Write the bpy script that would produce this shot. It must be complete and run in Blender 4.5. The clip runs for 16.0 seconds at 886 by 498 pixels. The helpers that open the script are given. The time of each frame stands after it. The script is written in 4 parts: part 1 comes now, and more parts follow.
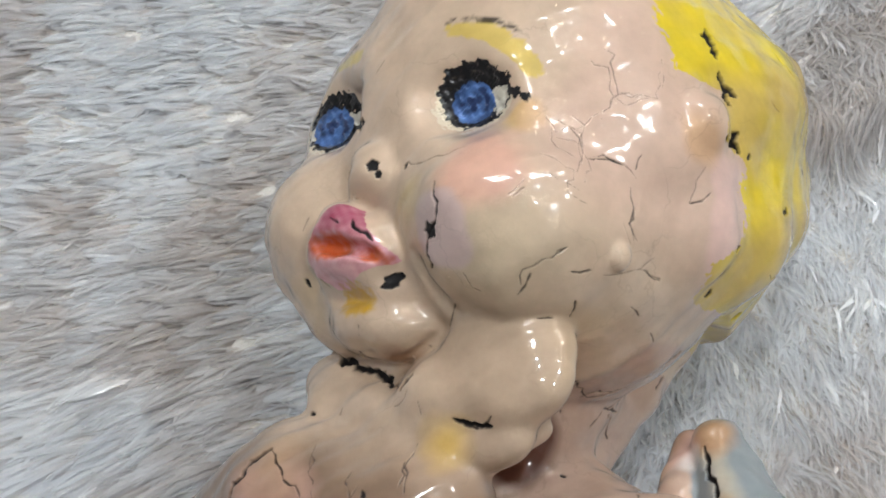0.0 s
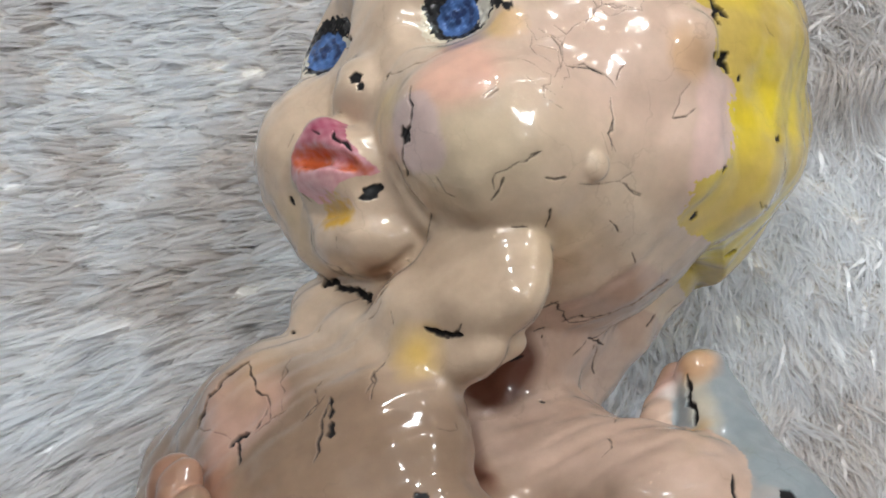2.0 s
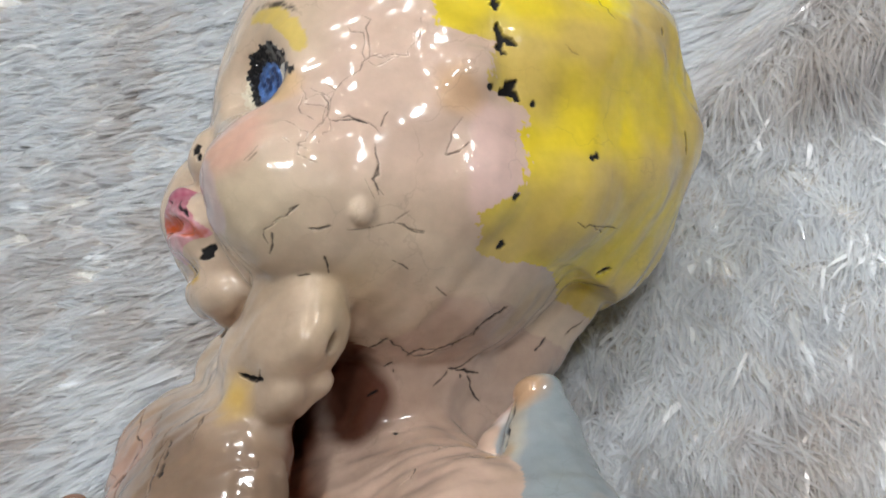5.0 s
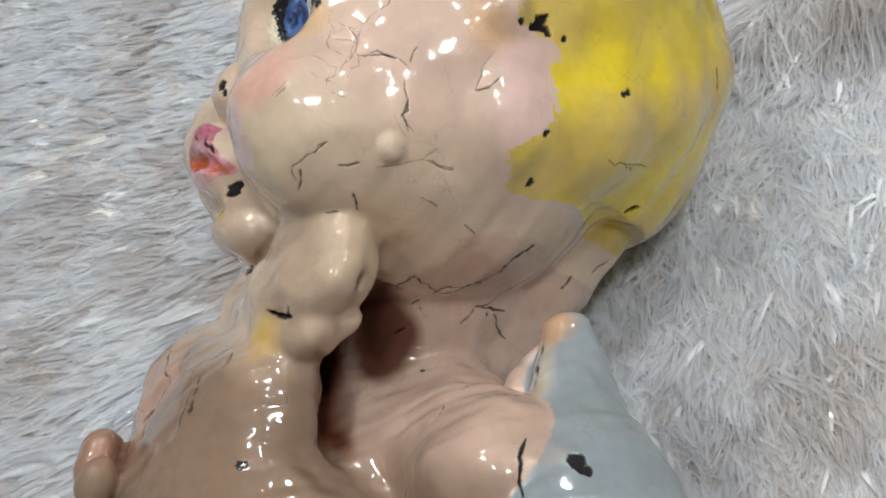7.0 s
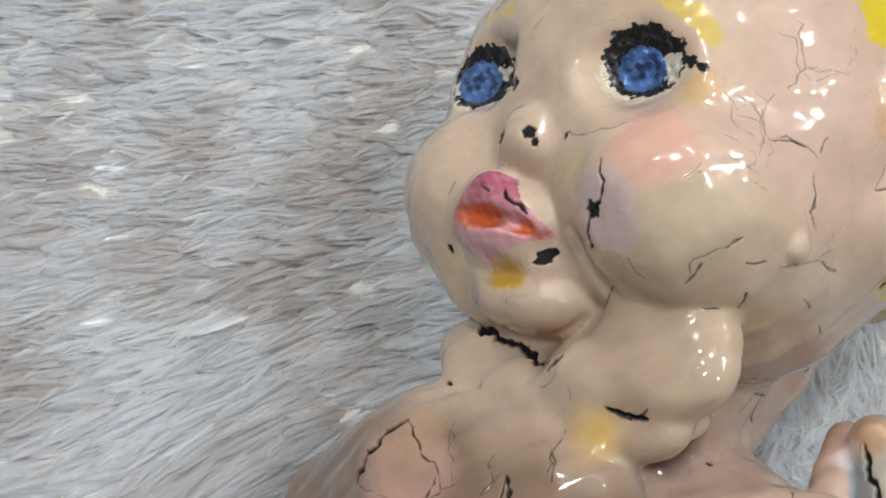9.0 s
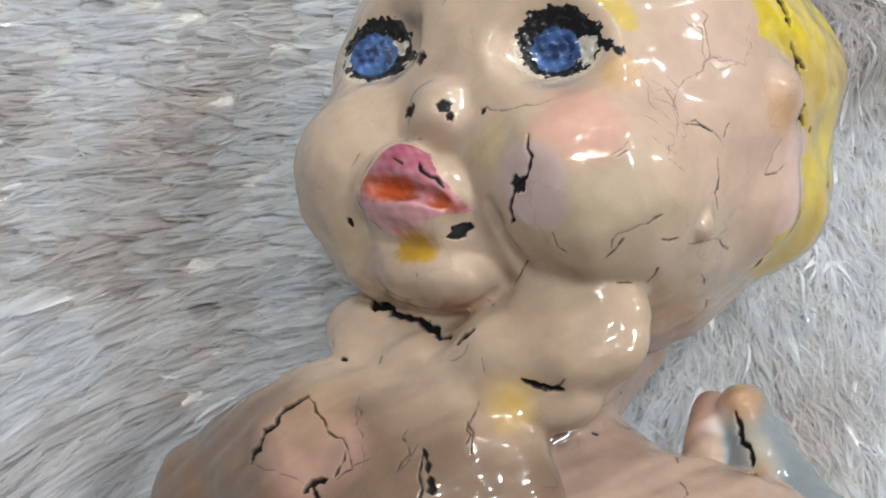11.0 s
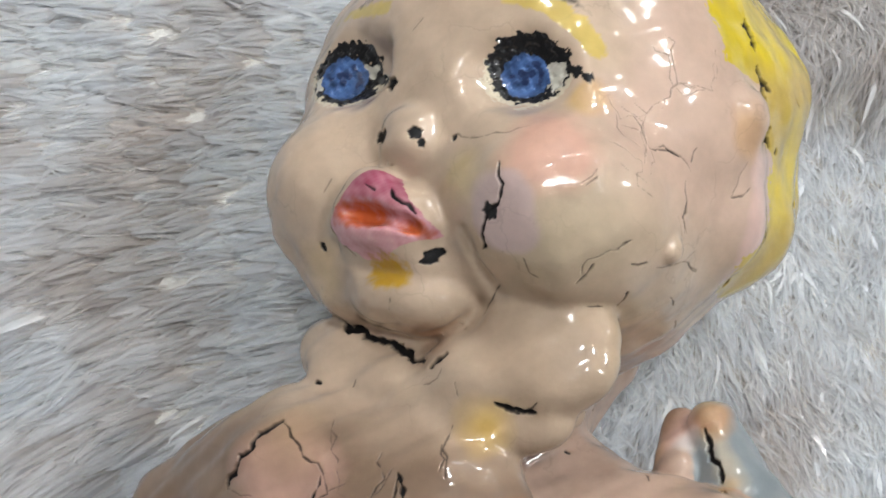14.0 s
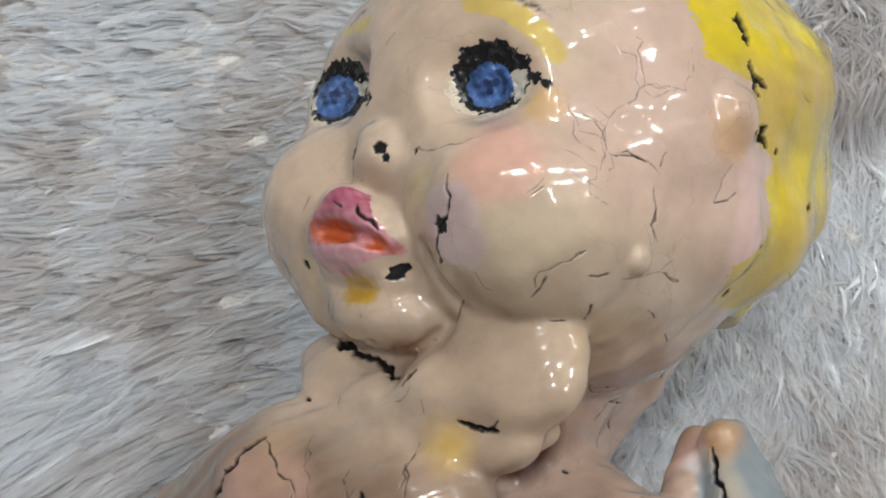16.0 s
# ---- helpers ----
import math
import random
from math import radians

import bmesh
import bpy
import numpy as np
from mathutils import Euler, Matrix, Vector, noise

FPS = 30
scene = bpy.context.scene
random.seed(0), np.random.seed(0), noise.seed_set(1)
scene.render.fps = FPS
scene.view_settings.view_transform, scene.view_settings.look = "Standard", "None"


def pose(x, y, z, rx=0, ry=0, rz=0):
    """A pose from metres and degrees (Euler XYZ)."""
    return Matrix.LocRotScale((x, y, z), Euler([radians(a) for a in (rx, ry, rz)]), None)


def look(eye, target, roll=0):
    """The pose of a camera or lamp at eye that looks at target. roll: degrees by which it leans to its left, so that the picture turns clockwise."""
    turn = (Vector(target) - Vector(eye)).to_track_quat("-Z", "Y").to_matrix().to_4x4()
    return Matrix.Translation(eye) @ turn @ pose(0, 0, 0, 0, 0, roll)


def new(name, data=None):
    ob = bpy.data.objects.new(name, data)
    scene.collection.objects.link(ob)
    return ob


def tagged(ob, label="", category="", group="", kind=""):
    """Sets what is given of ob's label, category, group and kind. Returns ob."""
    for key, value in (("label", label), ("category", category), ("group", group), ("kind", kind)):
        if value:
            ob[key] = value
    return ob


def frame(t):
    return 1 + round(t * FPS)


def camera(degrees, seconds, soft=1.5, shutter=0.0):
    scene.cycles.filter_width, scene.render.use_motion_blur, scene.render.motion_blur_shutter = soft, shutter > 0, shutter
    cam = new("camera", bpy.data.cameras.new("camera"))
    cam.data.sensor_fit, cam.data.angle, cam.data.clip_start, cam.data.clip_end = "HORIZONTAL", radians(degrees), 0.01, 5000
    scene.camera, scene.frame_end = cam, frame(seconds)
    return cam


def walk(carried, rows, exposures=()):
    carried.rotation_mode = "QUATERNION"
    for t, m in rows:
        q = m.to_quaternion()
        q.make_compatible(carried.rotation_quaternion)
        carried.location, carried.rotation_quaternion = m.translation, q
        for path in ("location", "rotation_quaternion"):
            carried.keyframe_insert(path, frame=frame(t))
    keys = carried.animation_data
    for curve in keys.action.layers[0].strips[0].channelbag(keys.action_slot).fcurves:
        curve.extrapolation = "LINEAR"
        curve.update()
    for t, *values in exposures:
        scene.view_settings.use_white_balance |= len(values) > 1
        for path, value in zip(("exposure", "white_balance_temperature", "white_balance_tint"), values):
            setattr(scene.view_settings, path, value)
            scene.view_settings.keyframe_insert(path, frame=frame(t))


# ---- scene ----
cam = camera(44.0, 16.0, soft=1.8)
PATH = [
    (0, (0.03846, -0.05470, 0.18710), (-0.00531, 0.00866, 0.02441), 0.20),
    (0.5, (0.03940, -0.05755, 0.18503), (-0.00457, 0.00324, 0.02141), -0.88),
    (1, (0.04422, -0.05626, 0.18232), (-0.00199, 0.00202, 0.01840), -2.86),
    (1.5, (0.04968, -0.06045, 0.18020), (-0.00026, 0.00140, 0.01870), -2.82),
    (2, (0.05132, -0.05844, 0.18041), (-0.00112, 0.00260, 0.01940), -3.66),
    (2.5, (0.05470, -0.05515, 0.18075), (-0.00076, 0.00318, 0.01975), -6.20),
    (3, (0.07496, -0.04315, 0.17554), (0.00356, 0.00622, 0.01786), -18.85),
    (3.5, (0.07953, -0.04164, 0.17620), (0.00151, 0.00587, 0.02110), -22.41),
    (4, (0.08619, -0.03552, 0.17731), (-0.00046, 0.00714, 0.02541), -27.56),
    (4.2, (0.09293, -0.03097, 0.17588), (0.00133, 0.00698, 0.02565), -32.03),
    (6.3, (0.10052, -0.01710, 0.17971), (0.00413, 0.00879, 0.02992), -39.03),
    (6.5, (0.09808, -0.02168, 0.17891), (0.00654, 0.00687, 0.02658), -37.12),
    (7, (0.09681, -0.02162, 0.17714), (0.00515, -0.00165, 0.02352), -41.17),
    (7.5, (0.09523, -0.02204, 0.17465), (0.00252, -0.00703, 0.02109), -44.13),
    (8, (0.06693, -0.02299, 0.18064), (-0.01565, -0.01210, 0.02107), -43.07),
    (8.5, (0.04094, -0.04089, 0.18515), (-0.01917, -0.00986, 0.01834), -23.96),
    (9, (0.02595, -0.05200, 0.18406), (-0.01946, -0.00784, 0.01557), -7.46),
    (9.5, (0.02205, -0.06187, 0.17942), (-0.01097, -0.00295, 0.01257), 9.26),
    (9.7, (0.02141, -0.06267, 0.17931), (-0.00631, 0.00004, 0.01288), 14.20),
    (11.8, (0.00688, -0.06580, 0.18339), (0.00060, 0.00491, 0.01799), 31.57),
    (12, (0.00769, -0.06520, 0.18393), (0.00195, 0.00606, 0.01874), 32.04),
    (12.5, (0.00827, -0.06530, 0.18426), (0.00413, 0.00525, 0.01872), 32.99),
    (13, (0.00829, -0.06466, 0.18465), (0.00246, 0.00727, 0.01975), 31.72),
    (13.5, (0.00857, -0.06392, 0.18353), (0.00302, 0.00710, 0.01822), 31.80),
    (14, (0.00906, -0.06330, 0.18324), (0.00401, 0.00836, 0.01820), 31.94),
    (14.5, (0.00964, -0.06269, 0.18380), (0.00282, 0.01000, 0.01927), 30.71),
    (15, (0.01962, -0.05605, 0.18542), (0.00179, 0.00952, 0.01874), 20.98),
    (15.5, (0.02629, -0.04939, 0.18588), (-0.00033, 0.01083, 0.01835), 13.00),
    (16, (0.02943, -0.04807, 0.18470), (-0.00339, 0.00666, 0.01639), 5.55),
]
walk(cam, [(t, look(eye, target, roll)) for t, eye, target, roll in PATH],
     exposures=[(0, -.08), (2, -.06), (4, -.1), (7, -.08), (9, -.08), (12.5, -.06), (14.5, -.1), (16, -.24)])

# ---- light: a six-armed ceiling lamp in a plain room, and a little daylight ----
world = bpy.data.worlds.new("world")
scene.world = world
world.use_nodes = True
world.node_tree.nodes["Background"].inputs[0].default_value = (.75, .85, 1, 1)
world.node_tree.nodes["Background"].inputs[1].default_value = .03
LAMP = Vector((-.02, .25, .86))


def lamp(place, watts, size):
    data = bpy.data.lights.new("bulb_light", "POINT")
    data.shadow_soft_size, data.energy, data.color = size / 2, watts, (.91, .955, 1)
    ob = new("bulb_light", data)
    ob.location = place
    return ob


# ---- materials ----
def material(name, rough=.5, color=(.8, .8, .8), metal=0.0):
    m = bpy.data.materials.new(name)
    m.use_nodes = True
    b = m.node_tree.nodes["Principled BSDF"]
    b.inputs["Base Color"].default_value = (*color, 1)
    b.inputs["Roughness"].default_value, b.inputs["Metallic"].default_value = rough, metal
    return m, m.node_tree, b


def node(tree, kind, **values):
    n = tree.nodes.new(kind)
    for key, value in values.items():
        n.inputs[key.replace("_", " ")].default_value = value
    return n


def grain(tree, b, scale, low, high, color, spread, bump=.0, depth=.001):
    """Colour that drifts at two scales, gloss that varies, and a fine relief, over object coordinates."""
    link, co = tree.links.new, tree.nodes.new("ShaderNodeTexCoord")
    big, fine = node(tree, "ShaderNodeTexNoise", Scale=scale, Detail=3.0), node(tree, "ShaderNodeTexNoise", Scale=scale * 9, Detail=6.0)
    ramp, mix = tree.nodes.new("ShaderNodeMapRange"), tree.nodes.new("ShaderNodeMix")
    mix.data_type = "RGBA"
    link(co.outputs["Object"], big.inputs["Vector"]), link(co.outputs["Object"], fine.inputs["Vector"])
    mix.inputs[6].default_value, mix.inputs[7].default_value = (*color, 1), (*[c * spread for c in color], 1)
    link(big.outputs["Fac"], mix.inputs[0]), link(mix.outputs[2], b.inputs["Base Color"])
    ramp.inputs[3].default_value, ramp.inputs[4].default_value = low, high
    link(fine.outputs["Fac"], ramp.inputs[0]), link(ramp.outputs[0], b.inputs["Roughness"])
    if bump:
        relief = node(tree, "ShaderNodeBump", Strength=bump, Distance=depth)
        link(fine.outputs["Fac"], relief.inputs["Height"]), link(relief.outputs[0], b.inputs["Normal"])


def lacquer_material():
    """Brush-laid oil paint under a thick glossy varnish: the paint's colours lie on the mesh."""
    m, tree, b = material("varnished_paint", .16)
    link = tree.links.new
    paint, worn = tree.nodes.new("ShaderNodeAttribute"), tree.nodes.new("ShaderNodeAttribute")
    paint.attribute_name, worn.attribute_name = "paint", "worn"
    co = tree.nodes.new("ShaderNodeTexCoord")
    blot, fine = (node(tree, "ShaderNodeTexNoise", Scale=s, Detail=d) for s, d in ((130.0, 1.5), (700.0, 6.0)))
    for n in (blot, fine):
        link(co.outputs["Object"], n.inputs["Vector"])
    tint = node(tree, "ShaderNodeMapRange", From_Min=.3, From_Max=.7, To_Min=.9, To_Max=1.06)
    link(blot.outputs["Fac"], tint.inputs[0])
    grainy = node(tree, "ShaderNodeMapRange", From_Min=.3, From_Max=.7, To_Min=.95, To_Max=1.04)
    link(fine.outputs["Fac"], grainy.inputs[0])
    both = tree.nodes.new("ShaderNodeMath")
    both.operation = "MULTIPLY"
    link(tint.outputs[0], both.inputs[0]), link(grainy.outputs[0], both.inputs[1])
    mul = tree.nodes.new("ShaderNodeVectorMath")
    mul.operation = "SCALE"
    link(paint.outputs["Color"], mul.inputs[0]), link(both.outputs[0], mul.inputs["Scale"])
    # faint crackle in the paint
    bend = node(tree, "ShaderNodeTexNoise", Scale=260.0, Detail=4.0)
    link(co.outputs["Object"], bend.inputs["Vector"])
    bent = tree.nodes.new("ShaderNodeVectorMath")
    bent.operation, bent.inputs["Scale"].default_value = "SCALE", .006
    link(bend.outputs["Color"], bent.inputs[0])
    moved = tree.nodes.new("ShaderNodeVectorMath")
    link(co.outputs["Object"], moved.inputs[0]), link(bent.outputs[0], moved.inputs[1])
    cell = node(tree, "ShaderNodeTexVoronoi", Scale=115.0)
    cell.feature = "DISTANCE_TO_EDGE"
    link(moved.outputs[0], cell.inputs["Vector"])
    thin = node(tree, "ShaderNodeMapRange", From_Min=.004, From_Max=.016, To_Min=1.0, To_Max=0.0)
    link(cell.outputs["Distance"], thin.inputs[0])
    where = node(tree, "ShaderNodeMapRange", From_Min=.5, From_Max=.62, To_Min=0.0, To_Max=.14)
    spots = node(tree, "ShaderNodeTexNoise", Scale=95.0, Detail=2.0)
    link(co.outputs["Object"], spots.inputs["Vector"]), link(spots.outputs["Fac"], where.inputs[0])
    strong = tree.nodes.new("ShaderNodeMath")
    strong.operation = "MULTIPLY"
    link(thin.outputs[0], strong.inputs[0]), link(where.outputs[0], strong.inputs[1])
    crackle = tree.nodes.new("ShaderNodeMix")
    crackle.data_type, crackle.inputs[7].default_value = "RGBA", (.09, .06, .045, 1)
    link(strong.outputs[0], crackle.inputs[0]), link(mul.outputs[0], crackle.inputs[6])
    link(crackle.outputs[2], b.inputs["Base Color"])
    rough = node(tree, "ShaderNodeMapRange", To_Min=.14, To_Max=.6)
    rough.inputs["To Min"].default_value = .32
    link(worn.outputs["Fac"], rough.inputs[0]), link(rough.outputs[0], b.inputs["Roughness"])
    b.inputs["Specular IOR Level"].default_value = .15
    b.inputs["Subsurface Weight"].default_value = 0
    coat = node(tree, "ShaderNodeMapRange", To_Min=1.0, To_Max=0.0)
    link(worn.outputs["Fac"], coat.inputs[0]), link(coat.outputs[0], b.inputs["Coat Weight"])
    b.inputs["Coat Roughness"].default_value = .08
    lumps = node(tree, "ShaderNodeBump", Strength=.35, Distance=.002)
    link(blot.outputs["Fac"], lumps.inputs["Height"])
    skin = node(tree, "ShaderNodeBump", Strength=.12, Distance=.0004)
    link(fine.outputs["Fac"], skin.inputs["Height"]), link(lumps.outputs[0], skin.inputs["Normal"])
    strokes = node(tree, "ShaderNodeTexNoise", Scale=330.0, Detail=1.0)
    link(co.outputs["Object"], strokes.inputs["Vector"])
    brush = node(tree, "ShaderNodeBump", Strength=.2, Distance=.001)
    link(strokes.outputs["Fac"], brush.inputs["Height"]), link(lumps.outputs[0], brush.inputs["Normal"])
    link(skin.outputs[0], b.inputs["Normal"]), link(brush.outputs[0], b.inputs["Coat Normal"])
    return m


def pile_material():
    """Long glossy polyester pile: white tips over a beige root, tuft by tuft a little different."""
    m, tree, b = material("plush_pile", .2)
    link = tree.links.new
    a = tree.nodes.new("ShaderNodeAttribute")
    a.attribute_name = "fibre"
    link(a.outputs["Color"], b.inputs["Base Color"])
    thin, mix = tree.nodes.new("ShaderNodeBsdfTranslucent"), tree.nodes.new("ShaderNodeMixShader")
    clear, sleek = node(tree, "ShaderNodeMapRange", To_Min=.72, To_Max=.1), node(tree, "ShaderNodeMapRange", To_Min=.3, To_Max=.08)
    link(a.outputs["Alpha"], clear.inputs[0]), link(clear.outputs[0], mix.inputs[0])
    link(a.outputs["Alpha"], sleek.inputs[0]), link(sleek.outputs[0], b.inputs["Roughness"])
    link(a.outputs["Color"], thin.inputs["Color"])
    link(b.outputs[0], mix.inputs[1]), link(thin.outputs[0], mix.inputs[2])
    link(mix.outputs[0], tree.nodes["Material Output"].inputs["Surface"])
    b.inputs["Specular IOR Level"].default_value = .6
    b.inputs["Sheen Weight"].default_value = .15
    return m


LACQUER, PILE = lacquer_material(), pile_material()
BACKING, tree, b = material("knitted_backing", .8)
grain(tree, b, 60, .7, .95, (.8, .77, .72), .85, .4, .002)
WALL, tree, b = material("painted_plaster", .8)
grain(tree, b, 2, .7, .9, (.44, .41, .37), .94, .1, .002)
CEILING, tree, b = material("white_ceiling", .85)
grain(tree, b, 2, .8, .95, (.8, .79, .77), .96)
FLOOR, tree, b = material("oak_floor", .4)
grain(tree, b, 3, .35, .55, (.34, .22, .13), .7, .1, .001)
COTTON, tree, b = material("cotton_cover", .9)
grain(tree, b, 8, .8, .95, (.55, .53, .5), .9, .3, .002)
WOOD, tree, b = material("bed_wood", .45)
grain(tree, b, 5, .35, .6, (.26, .15, .08), .65, .15, .001)
BRASS, tree, b = material("brass", .3, (.7, .5, .22), 1)
GLASS, tree, b = material("opal_glass", .4, (.85, .83, .78))
b.inputs["Emission Color"].default_value, b.inputs["Emission Strength"].default_value = (.93, .96, 1, 1), 4.0


# ---- building helpers ----
def mesh_object(name, bm, mat, parent=None, smooth=True):
    me = bpy.data.meshes.new(name)
    bm.to_mesh(me)
    bm.free()
    me.materials.append(mat)
    if smooth:
        me.polygons.foreach_set("use_smooth", [True] * len(me.polygons))
    ob = new(name, me)
    ob.parent = parent
    return ob


def part(name, bm, mat, parent, label="", smooth=True):
    return tagged(mesh_object(name, bm, mat, parent, smooth), label)


def box(size, place, bevel=.0, bm=None):
    bm = bm or bmesh.new()
    made = bmesh.ops.create_cube(bm, size=1, matrix=Matrix.Translation(place) @ Matrix.Diagonal((*size, 1)))
    if bevel:
        edges = list({e for v in made["verts"] for e in v.link_edges})
        bmesh.ops.bevel(bm, geom=edges, offset=bevel, segments=3, profile=.5, affect="EDGES")
    return bm


def turned(profile, segments=24):
    """A turned piece: (radius, height) pairs swept about the z axis."""
    bm = bmesh.new()
    rings = [[bm.verts.new((r * math.cos(2 * math.pi * k / segments), r * math.sin(2 * math.pi * k / segments), z)) for k in range(segments)] for r, z in profile]
    for low, high in zip(rings, rings[1:]):
        for k in range(segments):
            bm.faces.new((low[k], low[(k + 1) % segments], high[(k + 1) % segments], high[k]))
    return bm


# ---- the room, closed all round ----
FLOOR_Z, ROOF_Z, HALF = -.5, 2.1, 2.2
for name, size, place, mat in (
        ("floor", (4.4, 4.4, .1), (0, 0, FLOOR_Z - .05), FLOOR), ("ceiling", (4.4, 4.4, .1), (0, 0, ROOF_Z + .05), CEILING),
        ("wall_north", (4.6, .1, 2.6), (0, HALF + .05, .8), WALL), ("wall_south", (4.6, .1, 2.6), (0, -HALF - .05, .8), WALL),
        ("wall_east", (.1, 4.4, 2.6), (HALF + .05, 0, .8), WALL), ("wall_west", (.1, 4.4, 2.6), (-HALF - .05, 0, .8), WALL)):
    tagged(mesh_object(name, box(size, place), mat, smooth=False), kind="structure")


def bed():
    thing = tagged(new("bed"), "low wooden bed with a grey cotton mattress cover", "bed")
    thing.location = (0, 0, FLOOR_Z)
    part("mattress", box((1.5, 1.9, .2), (0, 0, .4), .04), COTTON, thing, "grey cotton mattress")
    part("bed_frame", box((1.56, 1.96, .14), (0, 0, .23), .01), WOOD, thing)
    for x in (-.7, .7):
        for y in (-.9, .9):
            part("leg", box((.07, .07, .16), (x, y, .08), .006), WOOD, thing)


def ceiling_lamp():
    thing = tagged(new("ceiling_lamp"), "brass ceiling lamp with six opal glass shades", "lamp")
    thing.location = LAMP
    drop = ROOF_Z - LAMP.z
    part("canopy", turned([(0, drop), (.06, drop), (.05, drop - .03), (0, drop - .035)]), BRASS, thing)
    part("stem", turned([(.008, .02), (.008, drop - .03)], 12), BRASS, thing)
    part("hub", turned([(0, .03), (.03, .02), (.035, 0), (.02, -.03), (0, -.035)]), BRASS, thing)
    for k in range(6):
        a = 2 * math.pi * k / 6 + .4
        at = Vector((.36 * math.cos(a), .36 * math.sin(a), 0))
        bm = turned([(.006, 0), (.006, .36)], 10)
        bmesh.ops.transform(bm, matrix=Matrix.Rotation(a, 4, "Z") @ Matrix.Rotation(radians(90), 4, "Y"), verts=bm.verts)
        part("arm", bm, BRASS, thing)
        bm = turned([(.012, .012), (.03, .0), (.05, -.03), (.058, -.07), (.054, -.072), (.046, -.03), (.026, -.004), (.01, .006)])
        bmesh.ops.translate(bm, vec=at, verts=bm.verts)
        part("shade", bm, GLASS, thing, "opal glass shade")
        lamp(LAMP + at + Vector((0, 0, -.105)), WATTS, .062)


WATTS = 4.2
bed()
ceiling_lamp()


# ---- the plush blanket ----
def fold(x, y):
    """How far a place lies on the thick fold behind the head: 0 to 1."""
    e = -.74 * (x - .036) + .67 * (y - .066) + .0015 * np.sin(220 * x + 90 * y)
    return 1 / ((1 + np.exp(np.clip(-e / .0022, -40, 40))) * (1 + np.exp(np.clip(-(x - .02) / .004, -40, 40))))


def ground_height(x, y):
    """The blanket's backing, in metres: slow waves, a swell under the doll and a fold towards the east."""
    z = .004 + .0025 * np.sin(38 * x + 9 * y + .6) * np.cos(31 * y - 12 * x) + .003 * np.sin(17 * x - 11 * y)
    z = z + .008 / (1 + np.exp(-(x - .03) / .012)) + .012 * np.exp(-((x - .022) / .03) ** 2 - ((y - .018) / .035) ** 2)
    return z + .013 * fold(x, y)


def lie(x, y):
    """The way in which the pile is brushed, as an angle."""
    left = math.pi + .74 + .16 * np.sin(21 * x + 3) * np.cos(17 * y) + .55 * np.exp(-((x + .025) / .03) ** 2 - ((y + .055) / .03) ** 2)
    right = -1.2 + .4 * np.sin(30 * y + 14 * x)
    k = 1 / (1 + np.exp(-(x - .02) / .008))
    both = left * (1 - k) + (right + 2 * math.pi) * k
    return both + (2 * math.pi - .85 - both) * fold(x, y)


# patches where the pile turns beige: place and reach
BEIGE = ((-.041, -.024, .008, .009), (-.049, .002, .007, .014), (-.064, -.064, .012, .011), (-.07, -.014, .01, .008), (-.06, -.034, .01, .008),
         (.066, .015, .009, .018))


